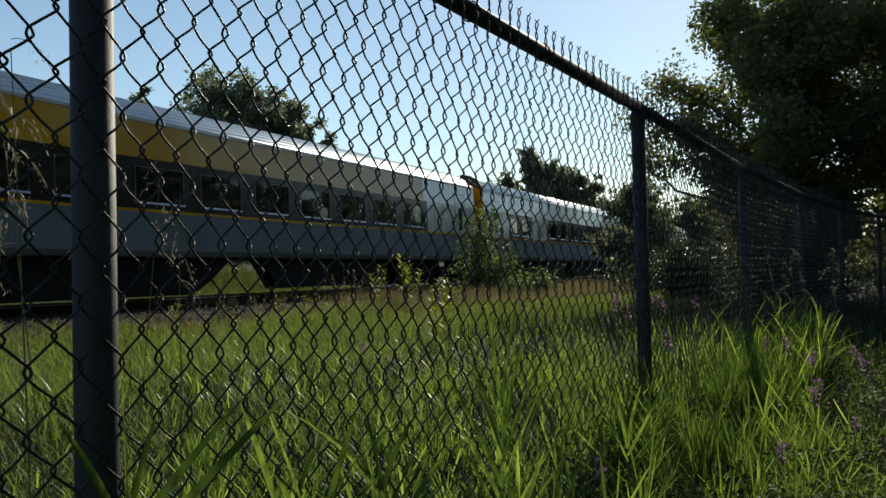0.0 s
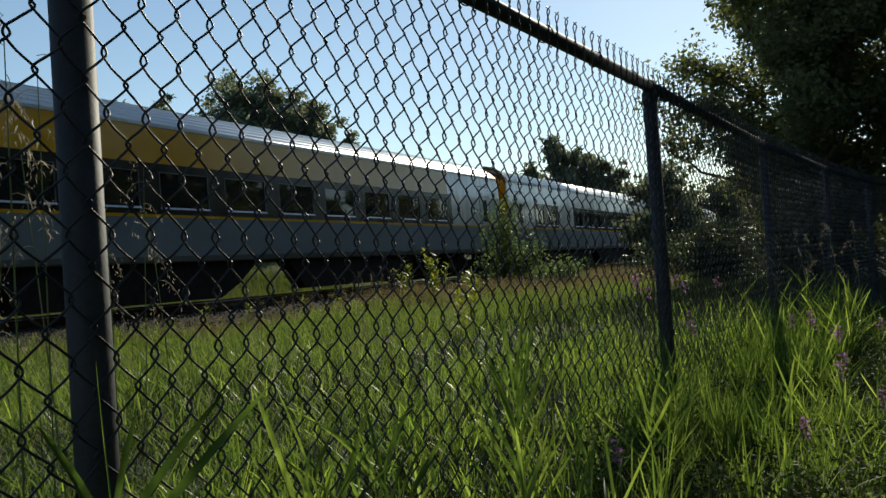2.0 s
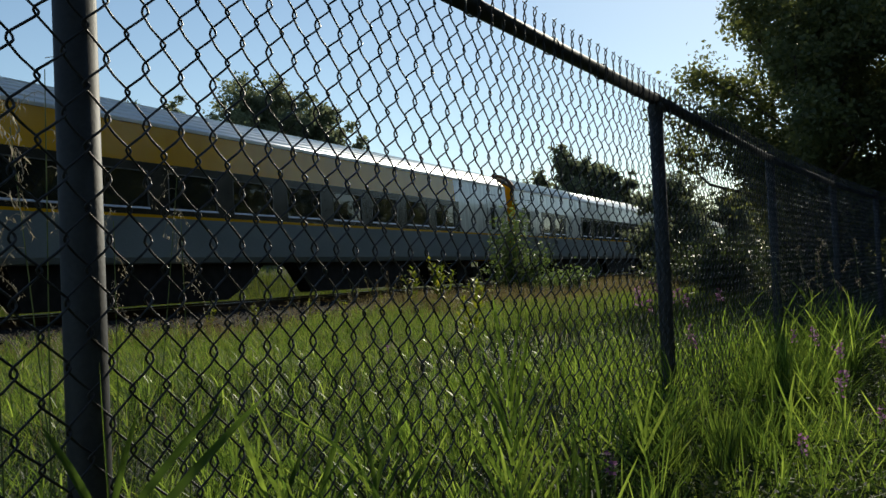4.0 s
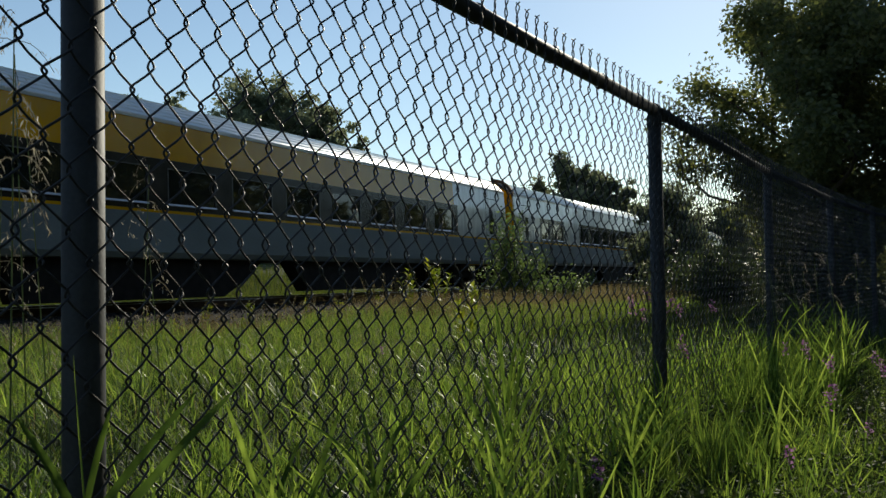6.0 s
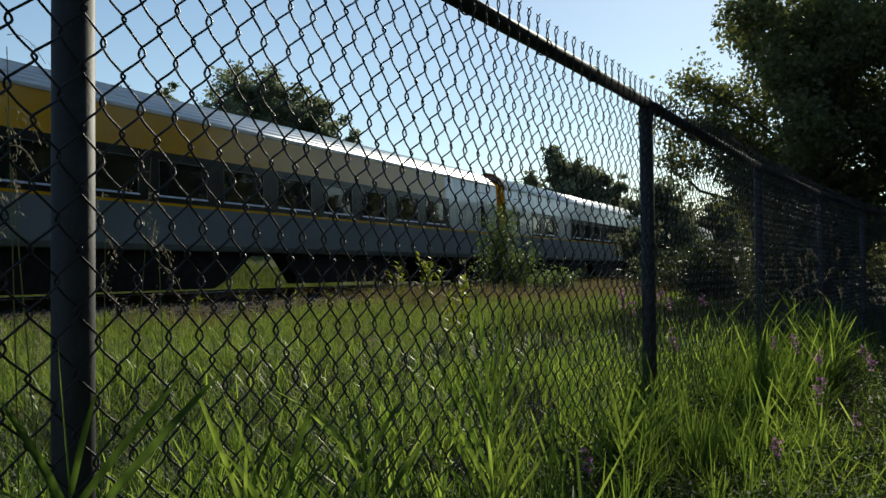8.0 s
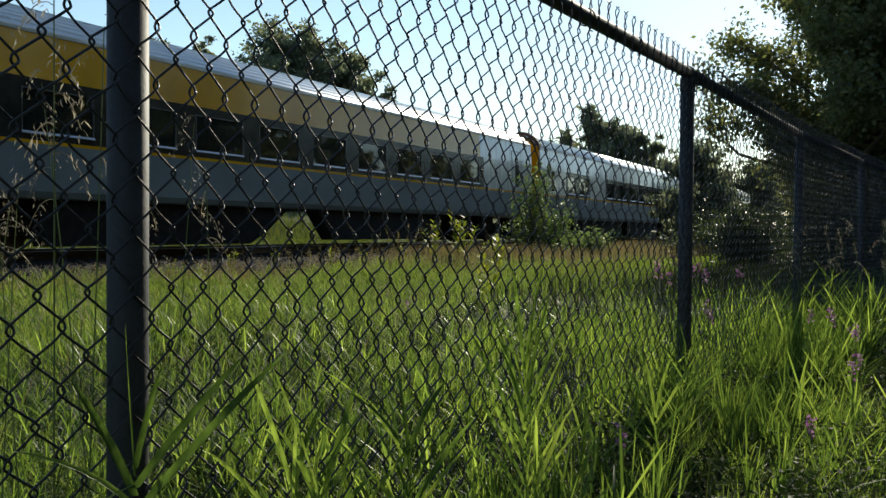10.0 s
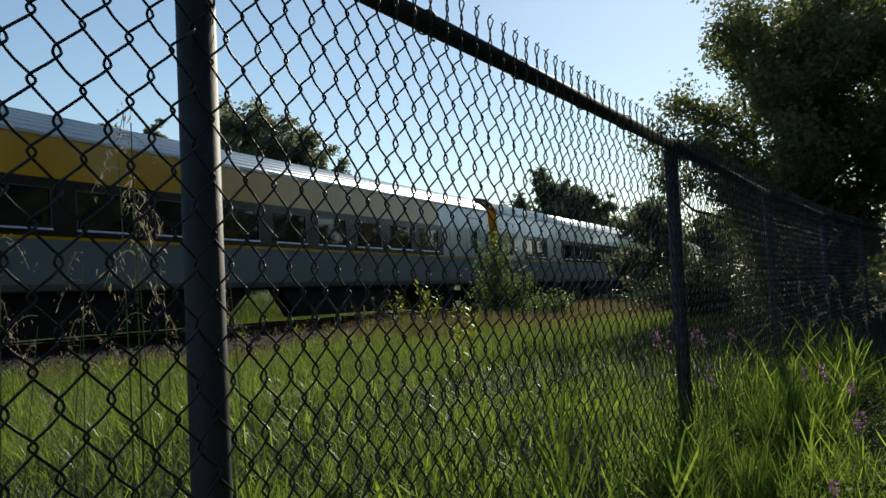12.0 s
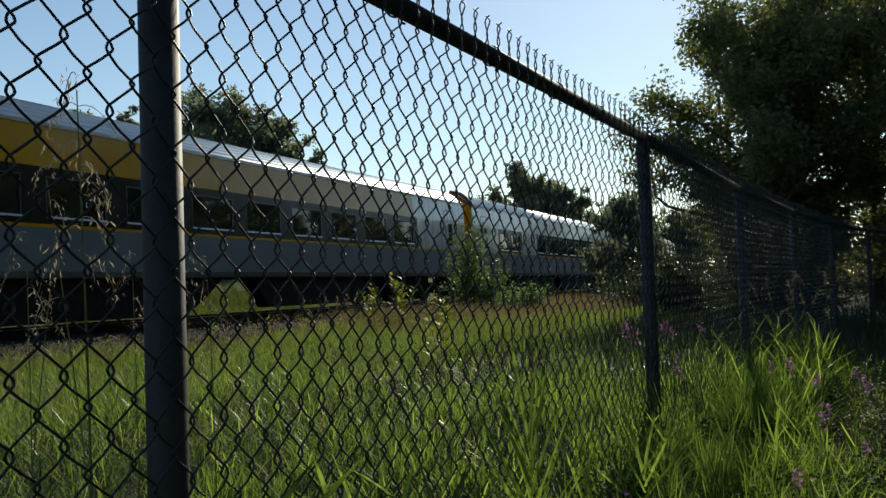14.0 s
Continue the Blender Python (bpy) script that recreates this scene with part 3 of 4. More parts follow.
            for dy in (-1.25, 1.25):
                box(bm, x - 0.12, x + 0.12, yc + dy - 0.2, yc + dy + 0.2, 0.7, 1.05, 0.04)
        box(bm, NEAR_RAIL - GAUGE, NEAR_RAIL, yc - 0.3, yc + 0.3, 0.8, 1.25)
        bogie = part("bogie", bm, UNDER, c, "black bogie frame")
        for dy in (-1.25, 1.25):
            for x in (NEAR_RAIL, NEAR_RAIL - GAUGE):
                bm = bmesh.new()
                cyl(bm, 0.44, (x - 0.06, yc + dy, RAIL_HEAD + 0.445), (x + 0.05, yc + dy, RAIL_HEAD + 0.445), 32)
                part("wheel", bm, RUST, bogie)
    return c


START_A = 7.85 - 25.4
wins = [(2.70 - 1.99 * k - START_A, 4.12 - 1.99 * k - START_A) for k in range(9)][::-1]
coach(START_A, 26.4, wins, [(1.9, 22.05)], 21.8, "parked passenger coach, yellow above a black window band, grey below")
wins_b = [(3.1, 4.1), (4.6, 5.9)] + [(8.6 + 1.9 * k, 9.9 + 1.9 * k) for k in range(7)]
coach(9.8, 25.7, wins_b, [(2.9, 6.1), (8.4, 21.6)], 0.0, "parked passenger coach, glossy white above grey lower side")
coach(36.45, 25.7, wins_b, [(2.9, 6.1), (8.4, 21.6)], 0.0, "parked passenger coach, glossy white above grey lower side")
coach(START_A - 26.65, 25.7, wins, [(1.9, 22.05)], 21.8, "parked passenger coach, yellow above a black window band, grey below")

# ---- grass ----
def scatter(n, x0, x1, y0, y1):
    p = np.stack([rng.uniform(x0, x1, n), rng.uniform(y0, y1, n)], -1)
    return np.column_stack([p, rise(p[:, 0], p[:, 1])])


def patchy(p, scale, seed):
    return np.array([noise.noise(Vector((x * scale + seed, y * scale, seed))) for x, y in p[:, :2]])


def grass(name, p, h0, h1, w0, w1, material, label, segs=3, lean=0.35, droop=0.5):
    n = len(p)
    bump = 1 + 0.35 * patchy(p, 0.9, 3.7)
    h = rng.uniform(h0, h1, n) * bump
    az = rng.uniform(0, 2 * np.pi, n)
    V, F = blade_arrays(p, h, rng.uniform(w0, w1, n), az, rng.uniform(0.02, lean, n), rng.uniform(0.0, droop, n), segs, 0.8)
    tagged(part(name, quads(name, V, F), material), label, "grass", kind="stuff")


# camera side of the fence and the strip behind it: undergrowth darkened to read as shade, lit blades above it
grass("meadow_grass", scatter(22000, -3.5, 2.6, -2.6, 7.5), 0.08, 0.22, 0.005, 0.011, GRASS_SHADED, "dense green meadow grass around the fence, coloured dark for shade", 4, 0.9, 0.9)
grass("meadow_grass", scatter(9000, -3.5, 2.6, -2.6, 7.5), 0.16, 0.34, 0.003, 0.006, GRASS_SHADED, "thin upright meadow grass around the fence", 4, 0.7, 0.8)
grass("meadow_grass", scatter(16000, -3.5, 6.0, 7.5, 20), 0.20, 0.40, 0.006, 0.012, GRASS_SHADED, "lush tall green meadow grass along the fence", 3)
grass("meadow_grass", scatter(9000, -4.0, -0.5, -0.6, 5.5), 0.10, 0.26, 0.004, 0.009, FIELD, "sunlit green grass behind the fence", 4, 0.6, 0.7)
grass("meadow_grass", scatter(26000, -1.4, 1.7, 0.2, 4.2), 0.10, 0.27, 0.005, 0.011, GRASS_SHADED, "dense undergrowth coloured as shade between the lit tufts", 3, 0.9, 0.9)
grass("meadow_grass", scatter(9000, -5.0, -0.3, -1.6, 1.2), 0.10, 0.25, 0.004, 0.009, FIELD, "sunlit green grass behind the fence post", 4, 0.6, 0.7)
# open field
grass("field_grass", scatter(70000, -9.4, -3.5, -1, 16), 0.08, 0.22, 0.004, 0.010, FIELD, "sunlit green field grass", 3, 0.6, 0.8)
grass("field_grass", scatter(60000, -11.6, -3.5, 16, 42), 0.14, 0.30, 0.008, 0.018, FIELD, "sunlit green field grass", 2)
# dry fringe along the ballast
grass("dry_grass", scatter(3500, -11.0, -9.8, 2, 20), 0.05, 0.14, 0.004, 0.010, GRASS_SHADED, "dark weedy grass at the edge of the ballast", 3, 0.25, 0.3)
grass("dry_grass", scatter(12000, -9.5, -8.2, 2, 20), 0.10, 0.25, 0.004, 0.010, DRY, "brownish seeding grass beside the track", 3, 0.25, 0.3)
grass("dry_grass", scatter(24000, -12.6, -6.4, 17, 40), 0.26, 0.5, 0.006, 0.012, DRY, "brownish seeding grass beside the track", 3, 0.25, 0.3)
grass("dry_grass", scatter(3500, -9.4, -2.0, -1, 22), 0.16, 0.36, 0.003, 0.007, DRY, "dry straw-coloured blades through the field", 3, 0.5, 0.7)
grass("far_grass", scatter(30000, -23, -17.3, 3, 30), 0.25, 0.5, 0.010, 0.022, BANK, "green grass beyond the track", 2)
grass("far_grass", scatter(45000, -34, -17.3, 2, 70), 0.2, 0.45, 0.012, 0.03, BANK, "green grass beyond the track", 2)


def fan_spec(seed, stems, height, width):
    """Leafy grass culms: upright stems with blades rising from their joints on two sides."""
    r = np.random.default_rng(seed)
    rows = []
    for _ in range(stems):
        bx, by, sh = r.normal(0, 0.035), r.normal(0, 0.035), height * r.uniform(0.6, 1.0)
        sa, sl = r.uniform(0, 6.283), r.uniform(0.02, 0.28)
        rows.append((bx, by, -0.02, sh, 0.005, sa, sl, 0.05))
        turn = r.uniform(0, 6.283)
        for j in range(14):
            q = 0.12 + 0.88 * j / 13
            rows.append((bx + math.cos(sa) * sl * sh * q, by + math.sin(sa) * sl * sh * q, sh * q * 0.96 - 0.02, height * r.uniform(0.24, 0.44) * (1.15 - 0.25 * q), width * r.uniform(0.6, 1.1),
                         turn + math.pi * j + r.uniform(-0.6, 0.6), r.uniform(0.3, 1.0) * (1.25 - 0.65 * q), r.choice([0.0, 0.08, 0.15, 0.5]) * r.uniform(0.3, 1.2)))
    return np.array(rows)


def brush_spec(seed, fans, height, reach=0.07):
    """Short stems that each end in a close fan of narrow upright blades."""
    r = np.random.default_rng(seed)
    rows = []
    for _ in range(fans):
        bx, by, sh = r.normal(0, reach), r.normal(0, reach), height * r.uniform(0.40, 0.62)
        sa, sl = r.uniform(0, 6.283), r.uniform(0.02, 0.3)
        rows.append((bx, by, -0.02, sh * 1.2, 0.005, sa, sl, 0.03))
        plane = r.uniform(0, 6.283)
        for j in range(int(r.integers(12, 19))):
            q = r.uniform(0.55, 1.0)
            az = plane + math.pi * (j % 2) + r.uniform(-0.7, 0.7)
            rows.append((bx + math.cos(sa) * sl * sh * q, by + math.sin(sa) * sl * sh * q, sh * q - 0.02, height * r.uniform(0.26, 0.46), r.uniform(0.0040, 0.0075), az, r.uniform(0.04, 0.5) * (1.5 - 0.7 * q), r.choice([0.0, 0.0, 0.06, 0.25])))
        for j in range(3):
            rows.append((bx, by, sh * 0.3 * (j + 1) / 3, height * r.uniform(0.3, 0.45), r.uniform(0.007, 0.011), r.uniform(0, 6.283), r.uniform(0.6, 1.1), r.uniform(0.2, 0.6)))
    return np.array(rows)


def post_tuft_spec():
    """The tall culm beside the first post: broad blades spread from one joint."""
    right = 0.83
    left = right + math.pi
    rows = [(0, 0, -0.02, 0.64, 0.007, 0.4, 0.02, 0.02, 0)]
    for bz, h, w, az, lean, droop in ((0.575, 0.165, 0.015, left - 0.2, 0.40, 0.10), (0.560, 0.140, 0.015, left + 0.4, 0.75, 0.40), (0.60, 0.20, 0.008, left + 0.9, 0.10, 0.0), (0.585, 0.19, 0.016, right + 0.2, 0.68, 0.06),
                                      (0.55, 0.245, 0.018, right - 0.2, 0.72, 0.05), (0.61, 0.13, 0.011, right + 0.5, 0.22, 0.05), (0.50, 0.17, 0.015, left + 1.3, 0.6, 0.35), (0.47, 0.2, 0.015, right - 1.2, 0.7, 0.4), (0.42, 0.2, 0.014, left, 0.9, 0.5), (0.40, 0.22, 0.015, right + 0.9, 0.7, 0.4)):
        rows.append((0, 0, bz, h, w, az, lean, droop, 1.25 if math.cos(az - right) > 0 else -1.25))
    return np.array(rows)


def open_fan_spec(seed, count, z0, z1, h0, h1, w0, w1, lean0, lean1):
    """A culm whose blades rise to its two sides in one plane, with their faces open along it."""
    r = np.random.default_rng(seed)
    side = 0.41
    rows = [(0, 0, -0.02, z1 + 0.5 * h1, 0.006, side, 0.02, 0.02, 0)]
    for j in range(count):
        q = j / (count - 1)
        az = side + math.pi * (j % 2) + r.uniform(-0.5, 0.5)
        rows.append((0, 0, z0 + (z1 - z0) * q, r.uniform(h0, h1), r.uniform(w0, w1), az, lean1 + (lean0 - lean1) * min(1, max(0, q + r.uniform(-0.25, 0.25))), r.uniform(0, 0.14), r.uniform(0.9, 1.5) * (1 if j % 2 else -1)))
    return np.array(rows)


def broad_spec(seed, stems):
    """Tall stems that carry a fan of broad blades at the top."""
    r = np.random.default_rng(seed)
    rows = []
    for k in range(stems):
        bx, by, sa, sl = r.normal(0, 0.02), r.normal(0, 0.02), r.uniform(0, 6.283), r.uniform(0.0, 0.05)
        rows.append((bx, by, -0.02, 0.60, 0.006, sa, sl, 0.02))
        turn = r.uniform(0, 6.283)
        for j in range(8):
            q = 0.70 + 0.27 * j / 7
            rows.append((bx, by, 0.58 * q - 0.02, r.uniform(0.17, 0.25), r.uniform(0.010, 0.0145), turn + 2.6 * j + r.uniform(-0.4, 0.4), r.uniform(0.35, 0.95) * (1.3 - 0.7 * q), r.uniform(0.0, 0.35)))
    return np.array(rows)


def spec_arrays(q, segs):
    turned = np.random.default_rng(len(q)).uniform(-1.3, 1.3, len(q)) if q.shape[1] < 9 else q[:, 8]
    return blade_arrays(q[:, :3], q[:, 3], q[:, 4], q[:, 5], q[:, 6], q[:, 7], segs, 0.45, True, turned)


def with_roll(q):
    """Adds the turn of each blade about its own length."""
    return q if q.shape[1] == 9 else np.column_stack([q, np.random.default_rng(len(q)).uniform(-1.3, 1.3, len(q))])


SPECS = [fan_spec(0, 3, 0.50, 0.0098), brush_spec(71, 4, 0.46), brush_spec(72, 5, 0.50), fan_spec(3, 4, 0.50, 0.0098), brush_spec(74, 5, 0.44), brush_spec(75, 4, 0.52)]
TUFTS = [quads("tuft", *spec_arrays(q, 5)) for q in SPECS]
LOOSE = [[quads("blade", *spec_arrays(row[None], 6)) for row in with_roll(q)] for q in [post_tuft_spec()] + [broad_spec(60 + k, 2) for k in range(1, 4)] + SPECS + [open_fan_spec(81, 17, 0.18, 0.47, 0.20, 0.28, 0.009, 0.013, 0.06, 0.55), open_fan_spec(82, 11, 0.16, 0.36, 0.20, 0.30, 0.011, 0.016, 0.15, 1.0)]]
swaying = []
TUFT_LABEL = "broad-bladed bright green grass tuft"


def tuft(x, y, k, scale, turn):
    m = pose(x, y, float(rise(x, y)), 0, 0, turn)
    if k < 18:
        # the nearest tufts are built blade by blade
        t = thing("grass_tuft", m, TUFT_LABEL, "grass tuft", "grass tufts")
        for me in LOOSE[k if k < 4 else 10 if k == 9 else 11 if k == 10 else 4 + k % 6]:
            part("blade", me, REED, t)
    else:
        t = part("grass_tuft", TUFTS[k % 6], REED)
        t.matrix_world = m
        tagged(t, TUFT_LABEL, "grass tuft", "grass tufts")
    t.scale = (scale, scale, scale)
    if k < 60:
        swaying.append((t, (x, y, float(rise(x, y))), turn, 2.2, rng.uniform(0, 6.28), rng.uniform(0.35, 0.6)))


tuft_rng = np.random.default_rng(21)
spots = [(0.150, -0.170), (0.10, -0.30), (0.17, 0.13), (0.23, 0.30), (0.02, 1.0), (0.62, 1.35), (0.36, 0.62), (0.18, 0.75), (0.40, 1.05), (0.15, 0.91), (0.22, 1.62), (0.30, 2.0), (0.484, 2.60), (0.334, 2.50), (0.40, 4.3), (0.15, 4.4), (-0.42, 0.42), (0.20, 0.62), (-0.05, 0.55)]
while len(spots) < 290:
    q = (float(tuft_rng.uniform(-1.6, 1.05)), float(tuft_rng.uniform(0.2, 7.0)))
    if all((q[0] - a) ** 2 + (q[1] - b) ** 2 > 0.011 for a, b in spots) and math.hypot(q[0] - 0.95, q[1] + 0.9) > 1.45:
        spots.append(q)
spots += [(float(tuft_rng.uniform(-0.15, 0.45)), float(tuft_rng.uniform(3.2, 5.6))) for _ in range(60)]
spots += [(0.14, 2.30), (0.02, 2.45), (0.26, 2.35), (-0.16, 2.55), (0.10, 2.55), (0.36, 2.15), (-0.10, 2.35)]
spots += [(float(tuft_rng.uniform(0.15, 0.95)), float(tuft_rng.uniform(1.6, 3.0))) for _ in range(44)]
massed = []
for k, (x, y) in enumerate(spots):
    rank = float(tuft_rng.uniform(0.5, 0.75)) if k >= 357 else 0.95 if k >= 350 else float(tuft_rng.uniform(0.95, 1.28)) if k >= 290 else 0.93 if k < 1 else 1.08 if k == 9 else 0.86 if k < 20 else float(tuft_rng.uniform(0.42, 0.6)) if x > 0.45 else float(tuft_rng.uniform(0.6, 0.92))
    scale = rank * (0.85 if x < -0.3 else 1.0)
    turn = 0.0 if k in (0, 8, 9, 10) else 77.0 * k
    if k < 290:
        tuft(x, y, k, scale, turn)
    else:
        V, F = spec_arrays(SPECS[k % 6], 5)
        a = radians(turn)
        V = V @ np.array([(math.cos(a), math.sin(a), 0), (-math.sin(a), math.cos(a), 0), (0, 0, 1)]) * scale
        massed.append((V + np.array([x, y, float(rise(x, y))]), F))
tagged(part("grass_tufts", quads("grass_tufts", *merge(*massed)), REED), "bright green tufts crowding beside the fence", "grass", kind="stuff")


# leafy culms spread through the field, too many to count
def culms(n, x0, x1, y0, y1, height, width, material, label):
    p = scatter(n, x0, x1, y0, y1)
    keep = patchy(p, 0.55, 12.3) > -0.12
    p = p[keep]
    k = len(p)
    lv = 7
    f = np.linspace(0.15, 1.0, lv)[None]
    sh = height * rng.uniform(0.55, 1.0, k)[:, None]
    sa, sl = rng.uniform(0, 6.283, k)[:, None], rng.uniform(0.02, 0.3, k)[:, None]
    base = np.stack([p[:, 0:1] + np.cos(sa) * sl * sh * f, p[:, 1:2] + np.sin(sa) * sl * sh * f, p[:, 2:3] + sh * f * 0.95], -1).reshape(-1, 3)
    az = (rng.uniform(0, 6.283, k)[:, None] + math.pi * np.arange(lv)[None] + rng.uniform(-0.6, 0.6, (k, lv))).ravel()
    h = (height * rng.uniform(0.28, 0.5, (k, lv)) * (1.15 - 0.35 * f)).ravel()
    lean = (rng.uniform(0.4, 1.1, (k, lv)) * (1.25 - 0.7 * f)).ravel()
    V, F = blade_arrays(base, h, width * rng.uniform(0.6, 1.1, k * lv), az, lean, rng.uniform(0, 0.5, k * lv), 3, 0.5)
    tagged(part("grass_culms", quads("grass_culms", V, F), material), label, "grass", kind="stuff")


culms(1000, -4.2, 0.4, 0.6, 8.0, 0.36, 0.008, REED, "leafy bright grass culms in the meadow")
culms(3600, -9.2, -3.5, 2.0, 18.0, 0.30, 0.009, FIELD, "leafy grass culms in the field")


# ---- trees ----
def limb(p0, p1, r0, r1, bend=0.15, n=7):
    p0, p1 = np.array(p0, float), np.array(p1, float)
    t = np.linspace(0, 1, n)[:, None]
    off = rng.normal(size=3) * np.linalg.norm(p1 - p0) * bend
    return tube_arrays(p0 + (p1 - p0) * t + off * np.sin(np.pi * t) * t, np.linspace(r0, r1, n), 7)


def tree(name, x, y, height, spread, trunk_r, blobs, leaves, size, material, label, low=0.25, per_clump=60, group="", crowns=1, inner=0.75, outline=None, loose=0.13):
    """A trunk with limbs, and a crown of leaf clumps about uneven limb ends."""
    z0 = float(rise(x, y)) - 0.1
    t = thing(name, pose(x, y, z0), label, "tree", group)
    wood = [limb((0, 0, 0), (rng.normal(0, 0.2), rng.normal(0, 0.2), height * 0.8), trunk_r, trunk_r * 0.2, 0.05, 9)]
    ends = []
    for k in range(blobs):
        a = k * 2.4 + rng.uniform(-0.4, 0.4)
        f = low + (1 - low) * (k + 0.5) / blobs
        reach = spread * (0.45 + 0.6 * math.sin(math.pi * min(1, 0.18 + 0.82 * f)) ** 0.8) * rng.uniform(0.65, 1.1) * (1.0 if f < 0.85 else 0.5)
        if outline:
            reach = spread * float(np.interp(f, *outline)) * rng.uniform(0.8, 1.05)
        e = np.array([reach * math.cos(a), reach * math.sin(a), height * min(f, 0.97) * rng.uniform(0.92, 1.04)])
        ends.append(e)
        wood.append(limb((0, 0, max(0.15 * height, e[2] * 0.62)), e, trunk_r * 0.34, 0.02, 0.12))
    part("trunk", quads("trunk", *merge(*wood)), BARK, t, "dark bark", smooth=True)
    ends = np.array(ends)
    clumps = leaves // per_clump
    pick = rng.integers(0, len(ends), clumps)
    along = rng.uniform(0.2, 1.12, clumps)[:, None]
    core = np.column_stack([np.zeros(clumps), np.zeros(clumps), ends[pick][:, 2] * inner])
    cl = core + (ends[pick] - core) * along + rng.normal(size=(clumps, 3)) * spread * loose * np.array([1, 1, 0.8])
    pos = np.repeat(cl, per_clump, 0) + rng.normal(size=(clumps * per_clump, 3)) * spread * np.array([0.055, 0.055, 0.045])
    made = []
    side = (np.repeat(pick, per_clump) * crowns // len(ends)) if crowns > 1 else np.zeros(len(pos), int)
    for k in range(crowns):
        q = pos[side == k]
        made.append(part("crown", quads("crown", *leaf_arrays(q, rng.uniform(0.6, 1.2, len(q)) * size, 0.8, 0.55, 0.35)), material, t))
    return t, made


WIDE_LOW = ((0.15, 0.38, 0.50, 0.68, 0.85, 1.0), (0.3, 0.4, 1.0, 0.95, 0.5, 0.2))
for x, y, h, sp, outline in [(-1.2, 18.7, 7.2, 3.15, WIDE_LOW), (3.0, 19.6, 7.8, 3.4, None), (0.6, 22.2, 9.0, 3.5, None), (6.4, 18.0, 8.7, 3.6, None), (4.9, 23.5, 9.2, 3.7, None), (8.6, 25.0, 10.0, 4.4, None)]:
    tree("broadleaf_tree", x, y, h, sp, 0.15, 28, 70000 if outline else 46000, 0.125, LEAF, "dense dark broadleaf tree against the sun", 0.2 if outline else 0.1, 44, "trees by the fence", 3, 0.75, outline, 0.07)
# added tree: its crown, above the view, throws shade on the near right grass
tree("broadleaf_tree", -1.1, 22.4, 12.4, 2.2, 0.09, 10, 15000, 0.15, LEAF, "slender tree added to shade the near grass, crown out of view", 0.84, 44, "trees by the fence", 1, 0.95)
tree("broadleaf_tree", -9.9, 40.5, 4.9, 2.0, 0.15, 18, 14000, 0.2, LEAF_HAZED, "small green broadleaf tree beyond the field", 0.15, 40, "trees by the fence")
# the unseen belt of trees on the near side: the train mirrors its far part, the part behind the camera is added to hold
# off skylight; tall by the camera, low and dense farther on
for k in range(-1, 34):
    x, y = 10.5 + 2.0 * math.sin(2.7 * k), -24.0 + 6.0 * k if k < 10 else 36.0 + 3.2 * (k - 10)
    tall = y < 44
    h = 14.5 + 1.5 * math.sin(1.9 * k) if tall else 10.4 - 0.06 * (k - 10) + 0.8 * math.sin(1.9 * k)
    tree("broadleaf_tree", x, y, h, 4.6 if tall else 3.2, 0.25, 18, 13000 if tall else 4200, 0.45 if tall else 0.36, LEAF, "dense dark broadleaf tree of the unseen tree belt", 0.10, 40, "trees by the fence")
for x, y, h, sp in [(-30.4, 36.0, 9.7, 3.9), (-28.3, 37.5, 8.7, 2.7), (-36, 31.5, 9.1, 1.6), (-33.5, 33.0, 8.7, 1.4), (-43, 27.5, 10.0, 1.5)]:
    tree("broadleaf_tree", x, y, h, sp, 0.22, 18, 30000, 0.28, LEAF_HAZED, "green broadleaf tree beyond the train", 0.3, 40, "trees beyond the train")
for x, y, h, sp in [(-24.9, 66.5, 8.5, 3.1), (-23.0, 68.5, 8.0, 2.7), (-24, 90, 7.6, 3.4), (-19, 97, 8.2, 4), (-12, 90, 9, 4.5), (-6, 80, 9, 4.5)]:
    tree("broadleaf_tree", x, y, h, sp, 0.22, 18, 20000, 0.38, LEAF_HAZED, "green broadleaf tree beyond the train", 0.25, 40, "trees beyond the train")


# ---- bush by the track and weeds ----
def bush(x, y, h, s, leaves, size, material, label):
    t = thing("bush", pose(x, y, float(rise(x, y))), label, "bush")
    wood, pos = [], []
    for k in range(16):
        a, e = k * 2.4, rng.uniform(0.3, 1.0)
        reach = s * math.sqrt(max(0.03, 1 - e ** 2.2)) * rng.uniform(0.55, 1.05)
        end = np.array([reach * math.cos(a), reach * math.sin(a), h * e * rng.uniform(0.85, 1.05)])
        wood.append(limb((0.05 * math.cos(a), 0.05 * math.sin(a), -0.05), end, 0.015, 0.004, 0.1, 6))
        q = rng.uniform(0.25, 1.05, leaves // 16)[:, None]
        pos.append(end * q + rng.normal(size=(leaves // 16, 3)) * s * 0.16 * np.array([1, 1, 0.8]))
    part("branch", quads("branch", *merge(*wood)), BARK, t)
    pos = np.concatenate(pos)
    pos = pos[pos[:, 2] > 0.02]
    part("foliage", quads("foliage", *leaf_arrays(pos, rng.uniform(0.6, 1.2, len(pos)) * size, 0.8)), material, t)
    swaying.append((t, (x, y, float(rise(x, y))), 0, 0.9, rng.uniform(0, 6.28), 0.3))


